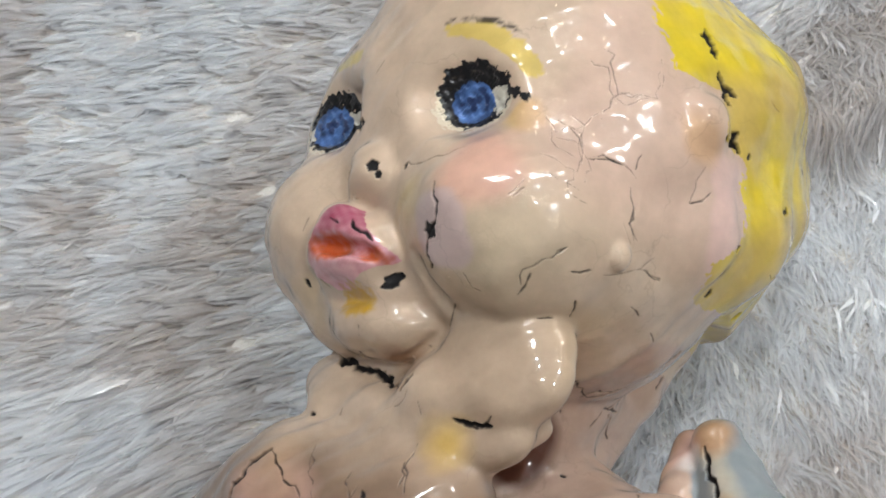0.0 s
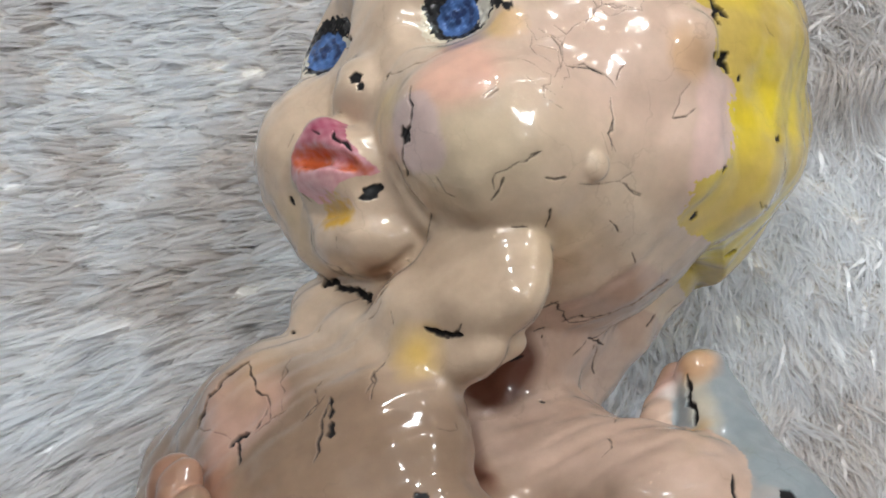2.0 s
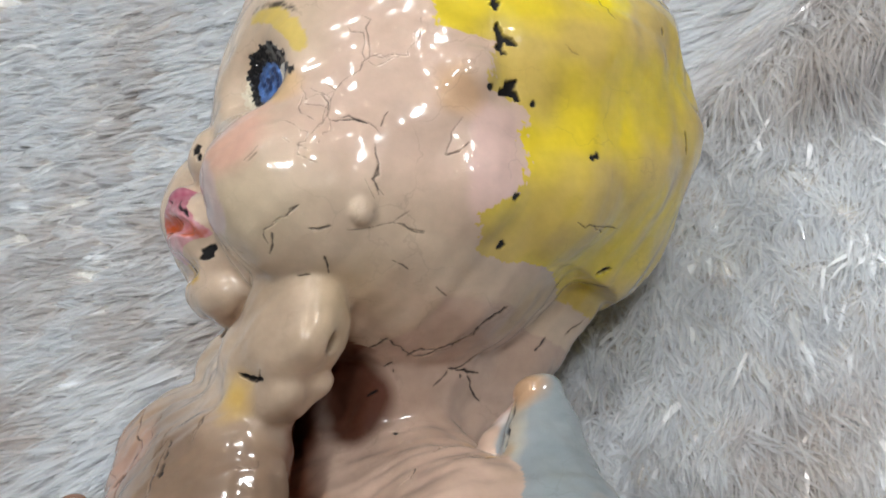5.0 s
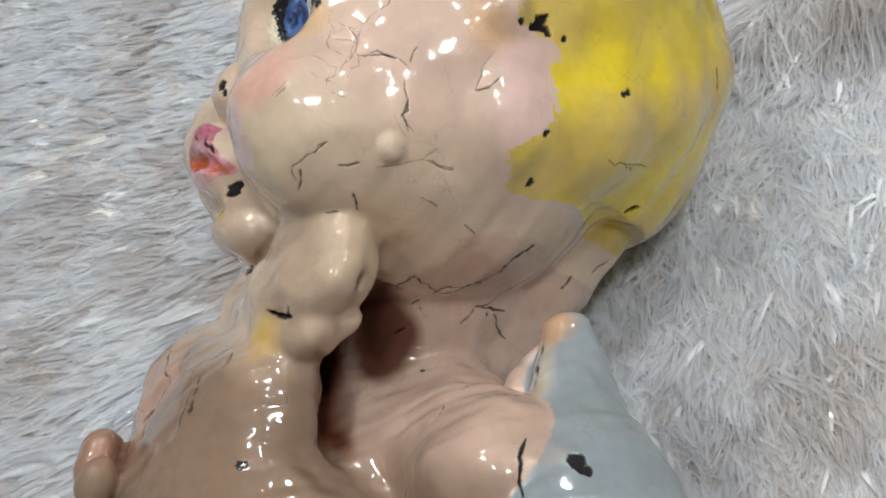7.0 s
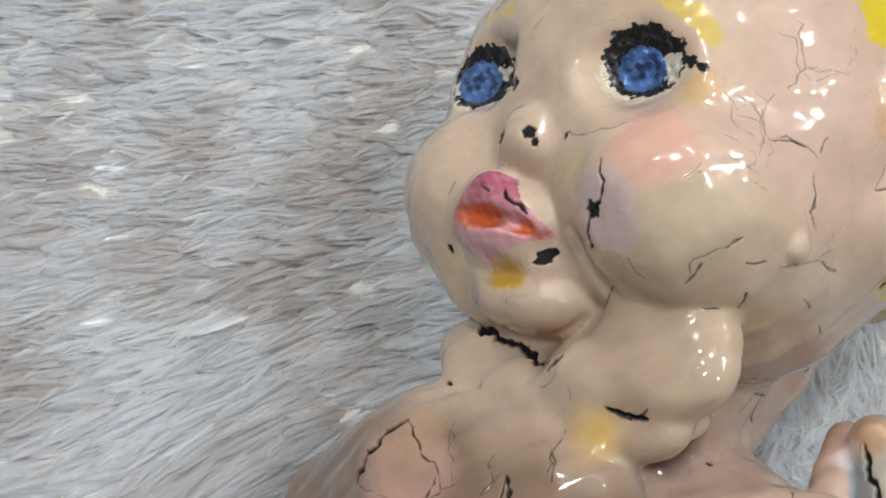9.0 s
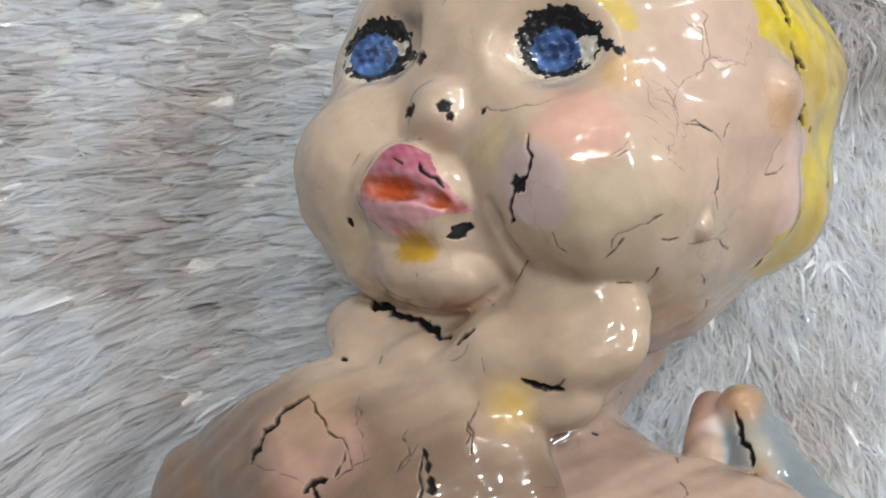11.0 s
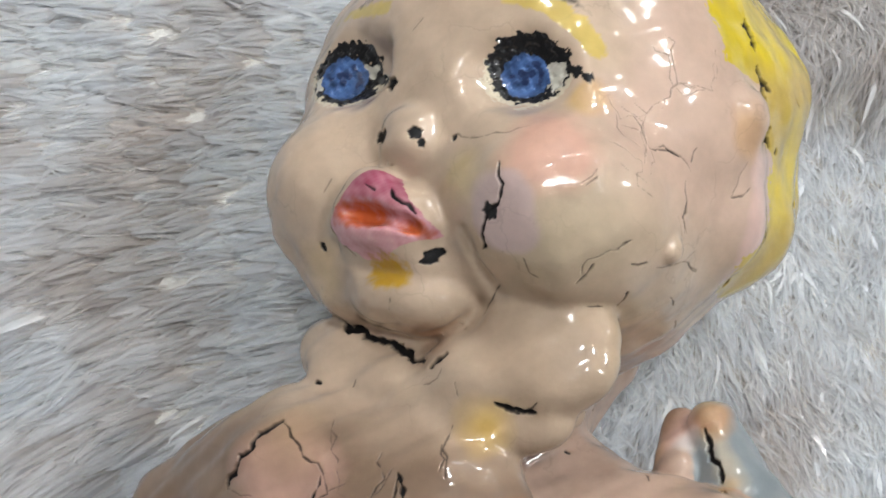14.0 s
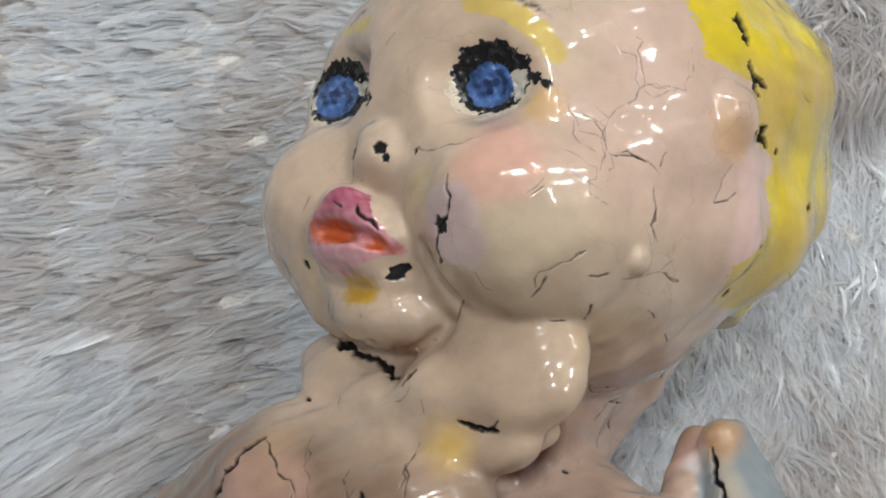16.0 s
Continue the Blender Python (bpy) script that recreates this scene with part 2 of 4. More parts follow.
def pile(count, half, blades, width, length, seed, hole=0.0):
    """Tufts of tapering, bent blades, all in one mesh. hole: half the side of a middle square left free."""
    rng = np.random.default_rng(seed)
    xy = rng.uniform(-half, half, (count, 2)) + (-.01, .01)
    xy = xy[np.abs(xy + (.01, -.01)).max(1) > hole]
    n = len(xy)
    # tufts stand in the knitting's rows, which run along the brushed way
    rows = np.where(xy[:, 0] < .02, math.pi + .74, -1.2)
    across, step = np.stack([-np.sin(rows), np.cos(rows)], 1), .0024 + .0012 * (length > .01)
    off = (xy * across).sum(1)
    xy = xy + across * ((np.round(off / step) * step - off) * .8)[:, None]
    loose = (xy[:, 0] > .02) * 1.0
    t_ang = lie(xy[:, 0], xy[:, 1]) + rng.normal(0, 1, n) * (.14 + .3 * loose)
    t_len, t_lift = length * rng.uniform(.6, 1.25, n), rng.normal(.31, .09, n) + .2 * loose
    t_len = t_len * (1 - .2 * loose)
    t_len = t_len * (1 + .6 * np.exp(-((xy[:, 0] + .03) / .025) ** 2 - ((xy[:, 1] + .05) / .03) ** 2))
    patch = .5 + .5 * np.sin(95 * xy[:, 0] + 1.6 * np.sin(38 * xy[:, 1]) - 1.1) + .12 * np.sin(160 * xy[:, 1] + 60 * xy[:, 0])
    patch = np.clip((patch - .7) / .5, 0, .4) * (xy[:, 0] < .02)
    for px, py, rx, ry in BEIGE:
        patch = patch + .8 * np.exp(-((xy[:, 0] - px) / rx) ** 2 - ((xy[:, 1] - py) / ry) ** 2)
    edge = fold(xy[:, 0], xy[:, 1])
    patch, t_len = patch * (1 - edge) + .7 * edge, t_len * (1 + .5 * edge)
    patch = np.clip(patch * rng.uniform(.6, 1.2, n) + rng.normal(0, .1, n), 0, 1)
    t_tone = np.clip(rng.normal(.99, .03, n) - .06 * patch, .5, 1.05)
    rep = np.repeat(np.arange(n), blades)
    m = len(rep)
    ang, leng, lift = t_ang[rep] + rng.normal(0, 1, m) * (.08 + .25 * loose[rep]), t_len[rep] * rng.uniform(.65, 1.1, m), t_lift[rep] + rng.normal(0, .07, m)
    root = np.zeros((m, 3))
    root[:, :2] = xy[rep] + rng.normal(0, .0011, (m, 2))
    root[:, 2] = ground_height(root[:, 0], root[:, 1]) - .0005
    tip_pull = xy[rep] + np.stack([np.cos(t_ang), np.sin(t_ang)], 1)[rep] * t_len[rep, None] * .95
    steps = 5
    s = np.linspace(0, 1, steps)
    way = np.stack([np.cos(ang), np.sin(ang), np.zeros(m)], 1)
    side = np.stack([-np.sin(ang), np.cos(ang), np.zeros(m)], 1)
    curl = rng.normal(0, .08, m)
    along, up = leng[:, None] * (.35 * s + .65 * s ** 1.4) * .92, leng[:, None] * (lift[:, None] * (1.55 * s - .95 * s ** 2))
    mid = root[:, None] + way[:, None] * along[..., None] + side[:, None] * (curl[:, None] * leng[:, None] * s ** 2)[..., None]
    mid[..., :2] += (tip_pull[:, None] - mid[..., :2]) * (.85 - .65 * loose[rep])[:, None, None] * (s ** 1.5)[None, :, None]
    mid[..., 2] = ground_height(mid[..., 0], mid[..., 1]) - .0005 + up
    wide = width * rng.uniform(.6, 1.3, m)[:, None] * np.array([.8, 1, .95, .7, .12])[None]
    glint = rng.random(m) < .002 + .012 * loose[rep]
    wide = wide * np.where(glint, 1.5, 1 - .25 * loose[rep])[:, None]
    tilt = rng.normal(0, .5, m) * ~glint
    across = side * np.cos(tilt)[:, None] + np.array([0, 0, 1]) * np.sin(tilt)[:, None]
    a, b = mid - across[:, None] * wide[..., None], mid + across[:, None] * wide[..., None]
    v = np.stack([a, b], 2).reshape(-1, 3)
    base = (np.arange(m) * steps * 2)[:, None] + (np.arange(steps - 1) * 2)[None]
    f = np.stack([base, base + 1, base + 3, base + 2], -1).reshape(-1, 4)
    me = bpy.data.meshes.new("nap")
    me.vertices.add(len(v)), me.loops.add(f.size), me.polygons.add(len(f))
    me.vertices.foreach_set("co", v.astype(np.float32).ravel())
    me.loops.foreach_set("vertex_index", f.astype(np.int32).ravel())
    me.polygons.foreach_set("loop_start", np.arange(0, f.size, 4, dtype=np.int32))
    me.polygons.foreach_set("use_smooth", np.ones(len(f), bool))
    me.update(calc_edges=True)
    tone = t_tone[rep] * rng.uniform(.95, 1.05, m)
    white, beige = np.array([.95, .965, .985]), np.array([.79, .70, .635])
    k = np.clip(.35 + 1.3 * s, 0, 1)[None, :, None]
    k = k * (1 - .65 * patch[rep])[:, None, None]
    col = np.clip(tone[:, None, None] * (beige * (1 - k) + white * k), 0, .975)
    rgba = np.ones((m, steps, 2, 4), np.float32)
    rgba[..., :3] = col[:, :, None]
    rgba[..., 3] = glint[:, None, None]
    me.color_attributes.new("fibre", "FLOAT_COLOR", "POINT").data.foreach_set("color", rgba.ravel())
    me.materials.append(PILE)
    return new("nap", me)


def blanket():
    thing = tagged(new("plush_blanket"), "white and beige long-pile plush blanket spread over the bed", "blanket")
    bm = bmesh.new()
    bmesh.ops.create_grid(bm, x_segments=140, y_segments=140, size=.6)
    for v in bm.verts:
        v.co.z = float(ground_height(v.co.x, v.co.y))
    top = [f for f in bm.faces]
    made = bmesh.ops.extrude_face_region(bm, geom=top)
    for g in made["geom"]:
        if isinstance(g, bmesh.types.BMVert):
            g.co.z = -.002
    bmesh.ops.recalc_face_normals(bm, faces=bm.faces)
    part("backing", bm, BACKING, thing, "beige knitted backing")
    near = pile(FUR, .15, 15, .0003, .0082, 3)
    far = pile(7000, .5, 8, .0006, .024, 4, .147)
    for ob in (near, far):
        ob.parent = thing
        tagged(ob, "white glossy polyester pile", kind="stuff")


FUR = 24000
blanket()

# ---- the doll: sculpted as a distance field in its head frame, in centimetres (to its left, up, ahead) ----
def wobble(p, f, s):
    """Smooth lumps of about 1/f cm, from sines turned against each other."""
    x, y, z = p[..., 0], p[..., 1], p[..., 2]
    v = np.sin(f * (1.9 * x + .8 * y - .5 * z) + s) * np.cos(f * (1.6 * y - .9 * z + .4 * x) + 2.3 * s)
    v = v + np.sin(f * (2.1 * z + 1.1 * x + .7 * y) + 1.7 * s) * np.cos(f * (1.3 * x - 2.2 * y + .6 * z) + 3.1 * s)
    return v + .5 * np.sin(f * (4.1 * x - 3.3 * y + 2.7 * z) + 5.3 * s) * np.cos(f * (3.7 * z + 2.9 * y - 1.9 * x) + .7 * s)


def egg(p, c, r, turn=0, axis=2):
    """An ellipsoid; turn: degrees about one of its axes."""
    q = p - np.array(c, np.float32)
    if turn:
        u, v = (axis + 1) % 3, (axis + 2) % 3
        ct, st = np.float32(math.cos(radians(turn))), np.float32(math.sin(radians(turn)))
        q = q.copy()
        qu, qv = q[..., u].copy(), q[..., v].copy()
        q[..., u], q[..., v] = ct * qu + st * qv, ct * qv - st * qu
    r = np.array(r, np.float32)
    k = np.sqrt(((q / r) ** 2).sum(-1))
    return k * (k - 1) / (np.sqrt(((q / (r * r)) ** 2).sum(-1)) + 1e-6)


def rod(p, a, b, ra, rb):
    """A round rod from a to b that tapers from radius ra to rb."""
    a, b = np.array(a, np.float32), np.array(b, np.float32)
    h = np.clip(((p - a) @ (b - a)) / float((b - a) @ (b - a)), 0, 1)
    return np.sqrt(((p - a - h[..., None] * (b - a)) ** 2).sum(-1)) - (ra + (rb - ra) * h)


def join(a, b, k):
    h = np.clip(.5 + .5 * (b - a) / k, 0, 1)
    return b + (a - b) * h - k * h * (1 - h)


def cut(a, b, k):
    return -join(-a, b, k)


def seat(at, ahead):
    """An eye's place and its three axes: along the lid, up, ahead."""
    n = np.array(ahead) / np.linalg.norm(ahead)
    u = np.cross((0, 1, 0), n)
    u /= np.linalg.norm(u)
    return np.array(at), u, np.cross(n, u), n


EYE_SEATS = (seat((1.33, .0, 2.2), (.28, -.4, 1)), seat((-1.25, .0, 2.17), (.38, -.08, 1)))


def doll_field(p, pieces=False):
    p = p.astype(np.float32)
    # skull, cheeks and jaw
    d = egg(p, (.38, .1, -.1), (2.98, 3.1, 2.75))
    d = join(d, egg(p, (.3, 1.3, .2), (2.5, 2.4, 2.5)), .5)
    d = join(d, egg(p, (1.6, -1.3, 1.1), (1.35, 1.2, 1.55)), .4)
    d = join(d, egg(p, (-1.1, -1.3, 1.15), (1.28, 1.22, 1.48)), .35)
    d = join(d, egg(p, (-.8, -2.15, 1.15), (.8, .72, .8)), .3)
    d = join(d, egg(p, (-1.25, .25, 1.0), (1.22, 1.6, 1.35)), .4)
    d = join(d, egg(p, (-.02, -1.88, 1.42), (1.02, .95, .98)), .16)
    d = join(d, egg(p, (.05, -2.55, 1.45), (.85, .42, .62)), .1)
    # brow, nose
    d = join(d, egg(p, (.05, .95, 1.9), (1.7, .45, .5)), .4)
    d = join(d, rod(p, (.1, .35, 1.6), (.2, -.5, 2.0), .26, .34), .25)
    d = join(d, egg(p, (.17, -1.03, 2.16), (.5, .36, .52)), .16)
    d = join(d, egg(p, (.13, -.8, 2.4), (.38, .24, .28)), .12)
    # creases beside the mouth and under the chin
    d = cut(d, rod(p, (1.02, -1.98, 2.26), (1.28, -2.45, 1.68), .03, .07), .12)
    d = cut(d, rod(p, (.4, -3.0, 1.5), (.9, -2.7, 1.45), .05, .06), .1)
    # eye sockets, each with a flat ball turned towards the nose
    for at, along, up, ahead in EYE_SEATS:
        q = ((p - np.array(at, np.float32)) @ np.stack([along, up, ahead], 1).astype(np.float32))
        d = cut(d, egg(q, (0, .03, .5), (.74, .54, .5)), .2)
        d = join(d, egg(q, (0, 0, -.44), (.6, .5, .5)), .07)
    # lips and the open mouth
    d = join(d, egg(p, (-.05, -1.85, 2.2), (.78, .46, .42)), .12)
    d = join(d, egg(p, (-.12, -1.56, 2.42), (.3, .2, .24)), .16)
    d = join(d, egg(p, (-.3, -1.76, 2.4), (.3, .14, .22), 35), .08)
    d = join(d, egg(p, (.3, -1.78, 2.34), (.42, .13, .2), -32), .08)
    d = cut(d, egg(p, (-.02, -1.95, 2.72), (.46, .13, .34), -6), .1)
    d = cut(d, egg(p, (.48, -2.02, 2.55), (.24, .08, .22), -10), .08)
    d = cut(d, egg(p, (.0, -2.45, 2.3), (.6, .12, .3)), .15)
    # ear, swelling beside it, small pimple on the cheek
    d = join(d, egg(p, (3.1, .38, .4), (.36, .38, .38)), .12)
    d = join(d, egg(p, (3.05, -.65, -.2), (.36, .6, .45)), .3)
    d = cut(d, egg(p, (3.62, .35, -.1), (.3, .18, .14)), .1)
    d = join(d, egg(p, (2.88, -1.55, 1.02), (.16, .17, .17)), .05)
    # hair: a thick coat with locks behind the ear
    h = egg(p, (.3, .9, -1.0), (3.1, 3.0, 3.15))
    h = h + .07 * np.sin(2.6 * p[..., 1] + 2.2 * p[..., 2] + .9 * p[..., 0]) + .03 * wobble(p, .9, 3.0)
    h = np.maximum(h, p[..., 2] - .12 * p[..., 1] - .12)
    h = np.maximum(h, -.95 - p[..., 1])
    d = join(d, h, .2)
    d = join(d, egg(p, (2.72, -.3, -1.15), (.72, .8, .8)), .35)
    d = join(d, egg(p, (1.8, -.3, -1.9), (.7, .6, .65)), .35)
    # neck and the back half of the torso
    n = rod(p, (.3, -1.2, -.95), (-.1, -4.2, -1.0), 1.45, 1.1)
    n = join(n, rod(p, (.85, -.9, -2.6), (.35, -2.9, -2.05), .72, .66), .3)
    n = join(n, egg(p, (.0, -5.6, -.9), (2.3, 2.1, 1.25)), .35)
    n = join(n, egg(p, (1.15, -5.4, -1.5), (1.35, 2.1, 1.15)), .3)
    n = join(n, rod(p, (1.4, -4.55, -1.5), (3.1, -4.7, -1.5), 1.05, 1.1), .3)
    n = join(n, egg(p, (1.6, -6.6, .1), (1.9, 1.5, 1.3)), .5)
    n = join(n, egg(p, (.0, -8.3, .1), (2.2, 2.6, 1.6)), .6)
    n = n + .012 * np.sin(7 * p[..., 1] + 2 * p[..., 2])
    d = join(d, n, .1)
    # chest: a separate front shell with its right shoulder
    s = egg(p, (-.35, -5.9, .75), (1.95, 2.4, 1.25))
    s = join(s, egg(p, (.85, -5.3, .85), (1.25, 1.6, .8), 6), .6)
    s = join(s, rod(p, (-1.2, -4.7, .9), (-2.8, -5.5, .7), 1.05, .85), .5)
    s = join(s, rod(p, (-2.6, -5.6, .6), (-2.3, -7.4, 1.3), .75, .65), .3)
    s = cut(s, egg(p, (-.25, -4.2, 2.1), (.12, 1.1, .22), -6), .12)
    # collar flaps under the chin
    f = egg(p, (1.55, -3.0, .95), (1.0, .7, .52), 12)
    f = join(f, egg(p, (1.76, -2.66, 1.06), (.78, .64, .56)), .3)
    f = join(f, egg(p, (1.78, -3.4, .66), (.34, .2, .36)), .06)
    f = join(f, egg(p, (1.1, -3.2, 1.04), (.85, .56, .54), 15), .2)
    f = cut(f, 2.0 - (.42 * p[..., 0] + .05 * p[..., 1] + .9 * p[..., 2]), .3)
    s = join(s, f, .1)
    s = join(s, egg(p, (1.3, -3.68, .85), (.85, .42, .36), 8), .15)
    s = cut(s, rod(p, (1.2, -3.72, 1.62), (2.3, -3.6, 1.1), .03, .06), .08)
    s = cut(s, rod(p, (2.0, -3.16, 1.05), (2.6, -2.9, .5), .05, .1), .06)
    s = join(s, egg(p, (-1.05, -3.2, .8), (.75, .5, .52), -20), .08)
    s = join(s, rod(p, (-.9, -3.4, .9), (1.0, -3.7, .9), .5, .5), .2)
    s = cut(s, egg(p, (.95, -4.0, -.2), (1.6, 1.4, .5)), .2)
    d = join(d, s, .09 + .6 * np.clip((-4.5 - p[..., 1]) / .8, 0, 1) * (p[..., 0] > -1))
    d = join(d, egg(p, (-.2, -2.95, .75), (1.0, .4, .55)), .1)
    d = cut(d, rod(p, (-.95, -2.92, 1.5), (.75, -3.05, 1.75), .06, .08), .06)
    d = cut(d, egg(p, (1.75, -3.85, .12), (1.05, 1.15, .34), 10), .12)
    d = cut(d, egg(p, (1.15, -3.4, -.05), (.75, .42, .34), 25), .12)
    # the left arm in its coat sleeve, and the right fist
    w = rod(p, (2.72, -2.8, -1.9), (3.75, -4.9, -2.15), .33, 1.1)
    w = join(w, rod(p, (3.75, -4.9, -2.15), (4.4, -8.0, -2.0), 1.1, 1.5), .4)
    d = join(d, w, .06)
    d = join(d, rod(p, (2.25, -2.85, -2.1), (2.5, -3.5, -1.8), .27, .4), .06)
    d = join(d, rod(p, (-2.3, -7.3, 1.4), (-.9, -6.6, 1.8), .6, .45), .2)
    d = join(d, egg(p, (-.85, -6.2, 1.95), (.5, .42, .4)), .1)
    for at, size in (((-1.15, -5.95, 2.1), .24), ((-.85, -5.88, 2.26), .25), ((-.52, -5.95, 2.32), .25), ((-.25, -6.15, 2.26), .22)):
        d = join(d, egg(p, at, (size, size * 1.5, size)), .03)
    if pieces:
        return h, n, s, w
    # hand-modelled lumps
    rough = 1 + .7 * np.clip(-1.2 - p[..., 1], 0, 1)
    return d + .02 * wobble(p, 1.3, 1.0) + rough * (.010 * wobble(p, 2.7, 4.0) + .0025 * wobble(p, 4.6, 2.0))

HEAD = Matrix(((0.72613, -0.33788, -0.59880, 0.00548), (0.19126, 0.93581, -0.29611, 0.00909), (0.66042, 0.10049, 0.74414, 0.05492), (0, 0, 0, 1)))
# cracks: half-width in tenths of a millimetre times two, then the corners of the line
CRACKS = []
CRACKS += [
    (0.46, (1.56, -1.35, 2.67), (1.64, -1.57, 2.62), (1.58, -1.76, 2.53), (1.43, -1.83, 2.46), (1.36, -1.96, 2.37), (1.3, -2.13, 2.15)),
    (0.14, (0.77, -0.96, 2.51), (1.15, -1.02, 2.58), (1.45, -0.96, 2.57), (1.7, -0.84, 2.52)),
    (0.8, (-0.91, -4.27, 1.84), (-1.11, -4.45, 1.89), (-1.13, -4.68, 1.96), (-1.25, -4.76, 1.96), (-1.27, -4.93, 1.93), (-1.36, -5.13, 1.88)),
    (0.26, (-0.86, -4.3, 1.85), (-0.61, -4.47, 1.87), (-0.33, -4.65, 1.88), (-0.1, -4.8, 1.85), (0.01, -4.94, 1.87), (-0.13, -5.09, 1.92)),
    (0.20, (-0.01, -4.91, 1.86), (0.18, -4.78, 1.8)),
    (0.72, (-0.47, -5.3, 1.96), (-0.42, -5.17, 1.92), (-0.26, -5.1, 1.91)),
    (0.12, (-1.36, -5.13, 1.88), (-0.94, -5.15, 1.96), (-0.51, -5.21, 1.95)),
    (0.61, (1.4, -3.46, 1.26), (1.56, -3.53, 1.21), (1.68, -3.55, 1.18), (1.84, -3.54, 1.14)),
    (0.20, (1.68, -3.55, 1.18), (1.8, -3.44, 1.14), (1.8, -3.34, 1.13)),
]
CRACKS += [
    (0.28, (1.51, -3.58, 1.23), (1.67, -3.62, 1.18)),
    (0.9, (-1.00, -2.84, 1.22), (-0.64, -2.94, 1.24), (-0.30, -3.04, 1.26), (0.00, -3.12, 1.24), (0.44, -3.21, 1.38)),
    (0.72, (0.6, -3.32, 1.47), (0.69, -3.25, 1.47), (0.85, -3.18, 1.46)),
    (0.15, (0.54, -3.52, 1.45), (0.76, -3.43, 1.49), (0.81, -3.32, 1.48)),
    (0.15, (0.97, -3.39, 1.45), (1.02, -3.57, 1.41)),
    (0.51, (0.7, -4.56, 1.69), (0.86, -4.79, 1.73)),
    (0.72, (0.9, -4.82, 1.73), (0.98, -4.98, 1.74)),
    (0.14, (0.55, -4.86, 1.79), (0.63, -4.51, 1.7)),
    (0.20, (1.02, -4.11, 1.52), (1.13, -4.27, 1.58), (1.13, -4.44, 1.63)),
]
CRACKS += [
    (0.20, (-0.45, -3.66, 1.37), (-0.45, -3.55, 1.38)),
    (0.51, (-1.02, -3.66, 1.36), (-0.92, -3.68, 1.36)),
    (0.10, (-0.4, -4.03, 1.61), (-0.3, -4.25, 1.71), (-0.16, -4.44, 1.78)),
    (0.20, (1.35, -2.38, 1.72), (1.15, -2.51, 1.48), (1.1, -2.65, 1.38)),
    (0.15, (2.75, -1.74, 1.69), (2.58, -1.92, 1.81), (2.4, -2.07, 1.89), (2.31, -2.19, 1.76)),
    (0.16, (1.81, -2.19, 2.14), (1.9, -2.31, 1.9)),
    (0.28, (2.59, -2.13, 1.18), (2.42, -2.25, 1.02)),
    (0.20, (2.12, -2.41, 1.19), (2.13, -2.4, 1.05), (2.27, -2.34, 1.18)),
    (0.13, (2.59, 0.7, 1.74), (2.7, 0.66, 1.62), (2.74, 0.37, 1.57), (2.79, 0.19, 1.51), (2.69, -0.09, 1.63), (2.6, -0.28, 1.71), (2.49, -0.21, 1.83)),
]
CRACKS += [
    (0.13, (2.6, -0.28, 1.71), (2.68, -0.63, 1.72), (2.76, -0.96, 1.84)),
    (0.18, (2.71, -0.68, 1.7), (2.83, -0.58, 1.43), (2.91, -0.58, 1.3)),
    (0.10, (2.79, 0.19, 1.51), (2.96, 0.31, 1.29)),
    (0.12, (2.98, 0.83, 1.14), (3.05, 0.48, 1.11)),
    (0.10, (2.28, -0.25, 2.04), (2.44, -0.48, 1.96), (2.6, -0.28, 1.71)),
    (0.10, (2.62, -1.06, 2.1), (2.7, -1.11, 2.02), (2.82, -1.14, 1.8)),
    (0.26, (-0.66, -1.95, 2.43), (-0.59, -2.13, 2.36), (-0.39, -2.26, 2.28), (-0.31, -2.32, 2.18)),
    (0.14, (0.06, 0.46, 2.71), (-0.05, 0.3, 2.69)),
    (0.14, (-0.78, -1.71, 2.53), (-0.7, -1.53, 2.55)),
]
CRACKS += [
    (0.14, (2.5, -1.31, 2.28), (2.42, -1.43, 2.33)),
    (0.14, (-1.06, -2.6, 1.76), (-0.99, -2.71, 1.67)),
    (0.16, (0.2, -2.73, 2.02), (0.16, -2.84, 1.93)),
    (1.30, (2.99, 1.63, 0.46), (3.08, 1.45, 0.42), (3.14, 1.31, 0.36)),
    (1.16, (3.2, 1.11, 0.3), (3.32, 0.97, 0.23), (3.39, 0.93, 0.08)),
    (1.01, (3.32, 0.97, 0.23), (3.39, 0.78, 0.15)),
    (1.16, (3.44, 0.47, -0.07), (3.41, 0.34, -0.03), (3.39, 0.25, 0.05)),
    (1.01, (3.41, 0.34, -0.03), (3.41, 0.29, -0.17)),
    (1.16, (-0.53, -0.29, 2.48), (-0.18, -0.31, 2.57)),
]
CRACKS += [
    (0.12, (2.99, -1.36, 0.52), (2.94, -1.55, 0.65), (2.82, -1.81, 1.1)),
    (0.17, (2.97, -0.8, 1.16), (2.99, -1.01, 1.04), (2.99, -1.24, 1.01), (2.99, -1.31, 0.88)),
    (0.52, (2.34, -1.82, -1.26), (2.25, -2.06, -1.11), (2.05, -2.26, -1.04), (1.91, -2.43, -0.89), (1.75, -2.57, -0.62), (1.56, -2.69, -0.54)),
    (0.28, (1.47, -2.67, -0.05), (1.61, -2.63, -0.1), (1.8, -2.6, -0.13)),
    (0.43, (1.07, -3.28, -0.34), (1.17, -3.17, -0.44)),
    (0.26, (1.3, -2.9, -0.38), (1.39, -2.81, -0.43), (1.34, -2.92, -0.51)),
]
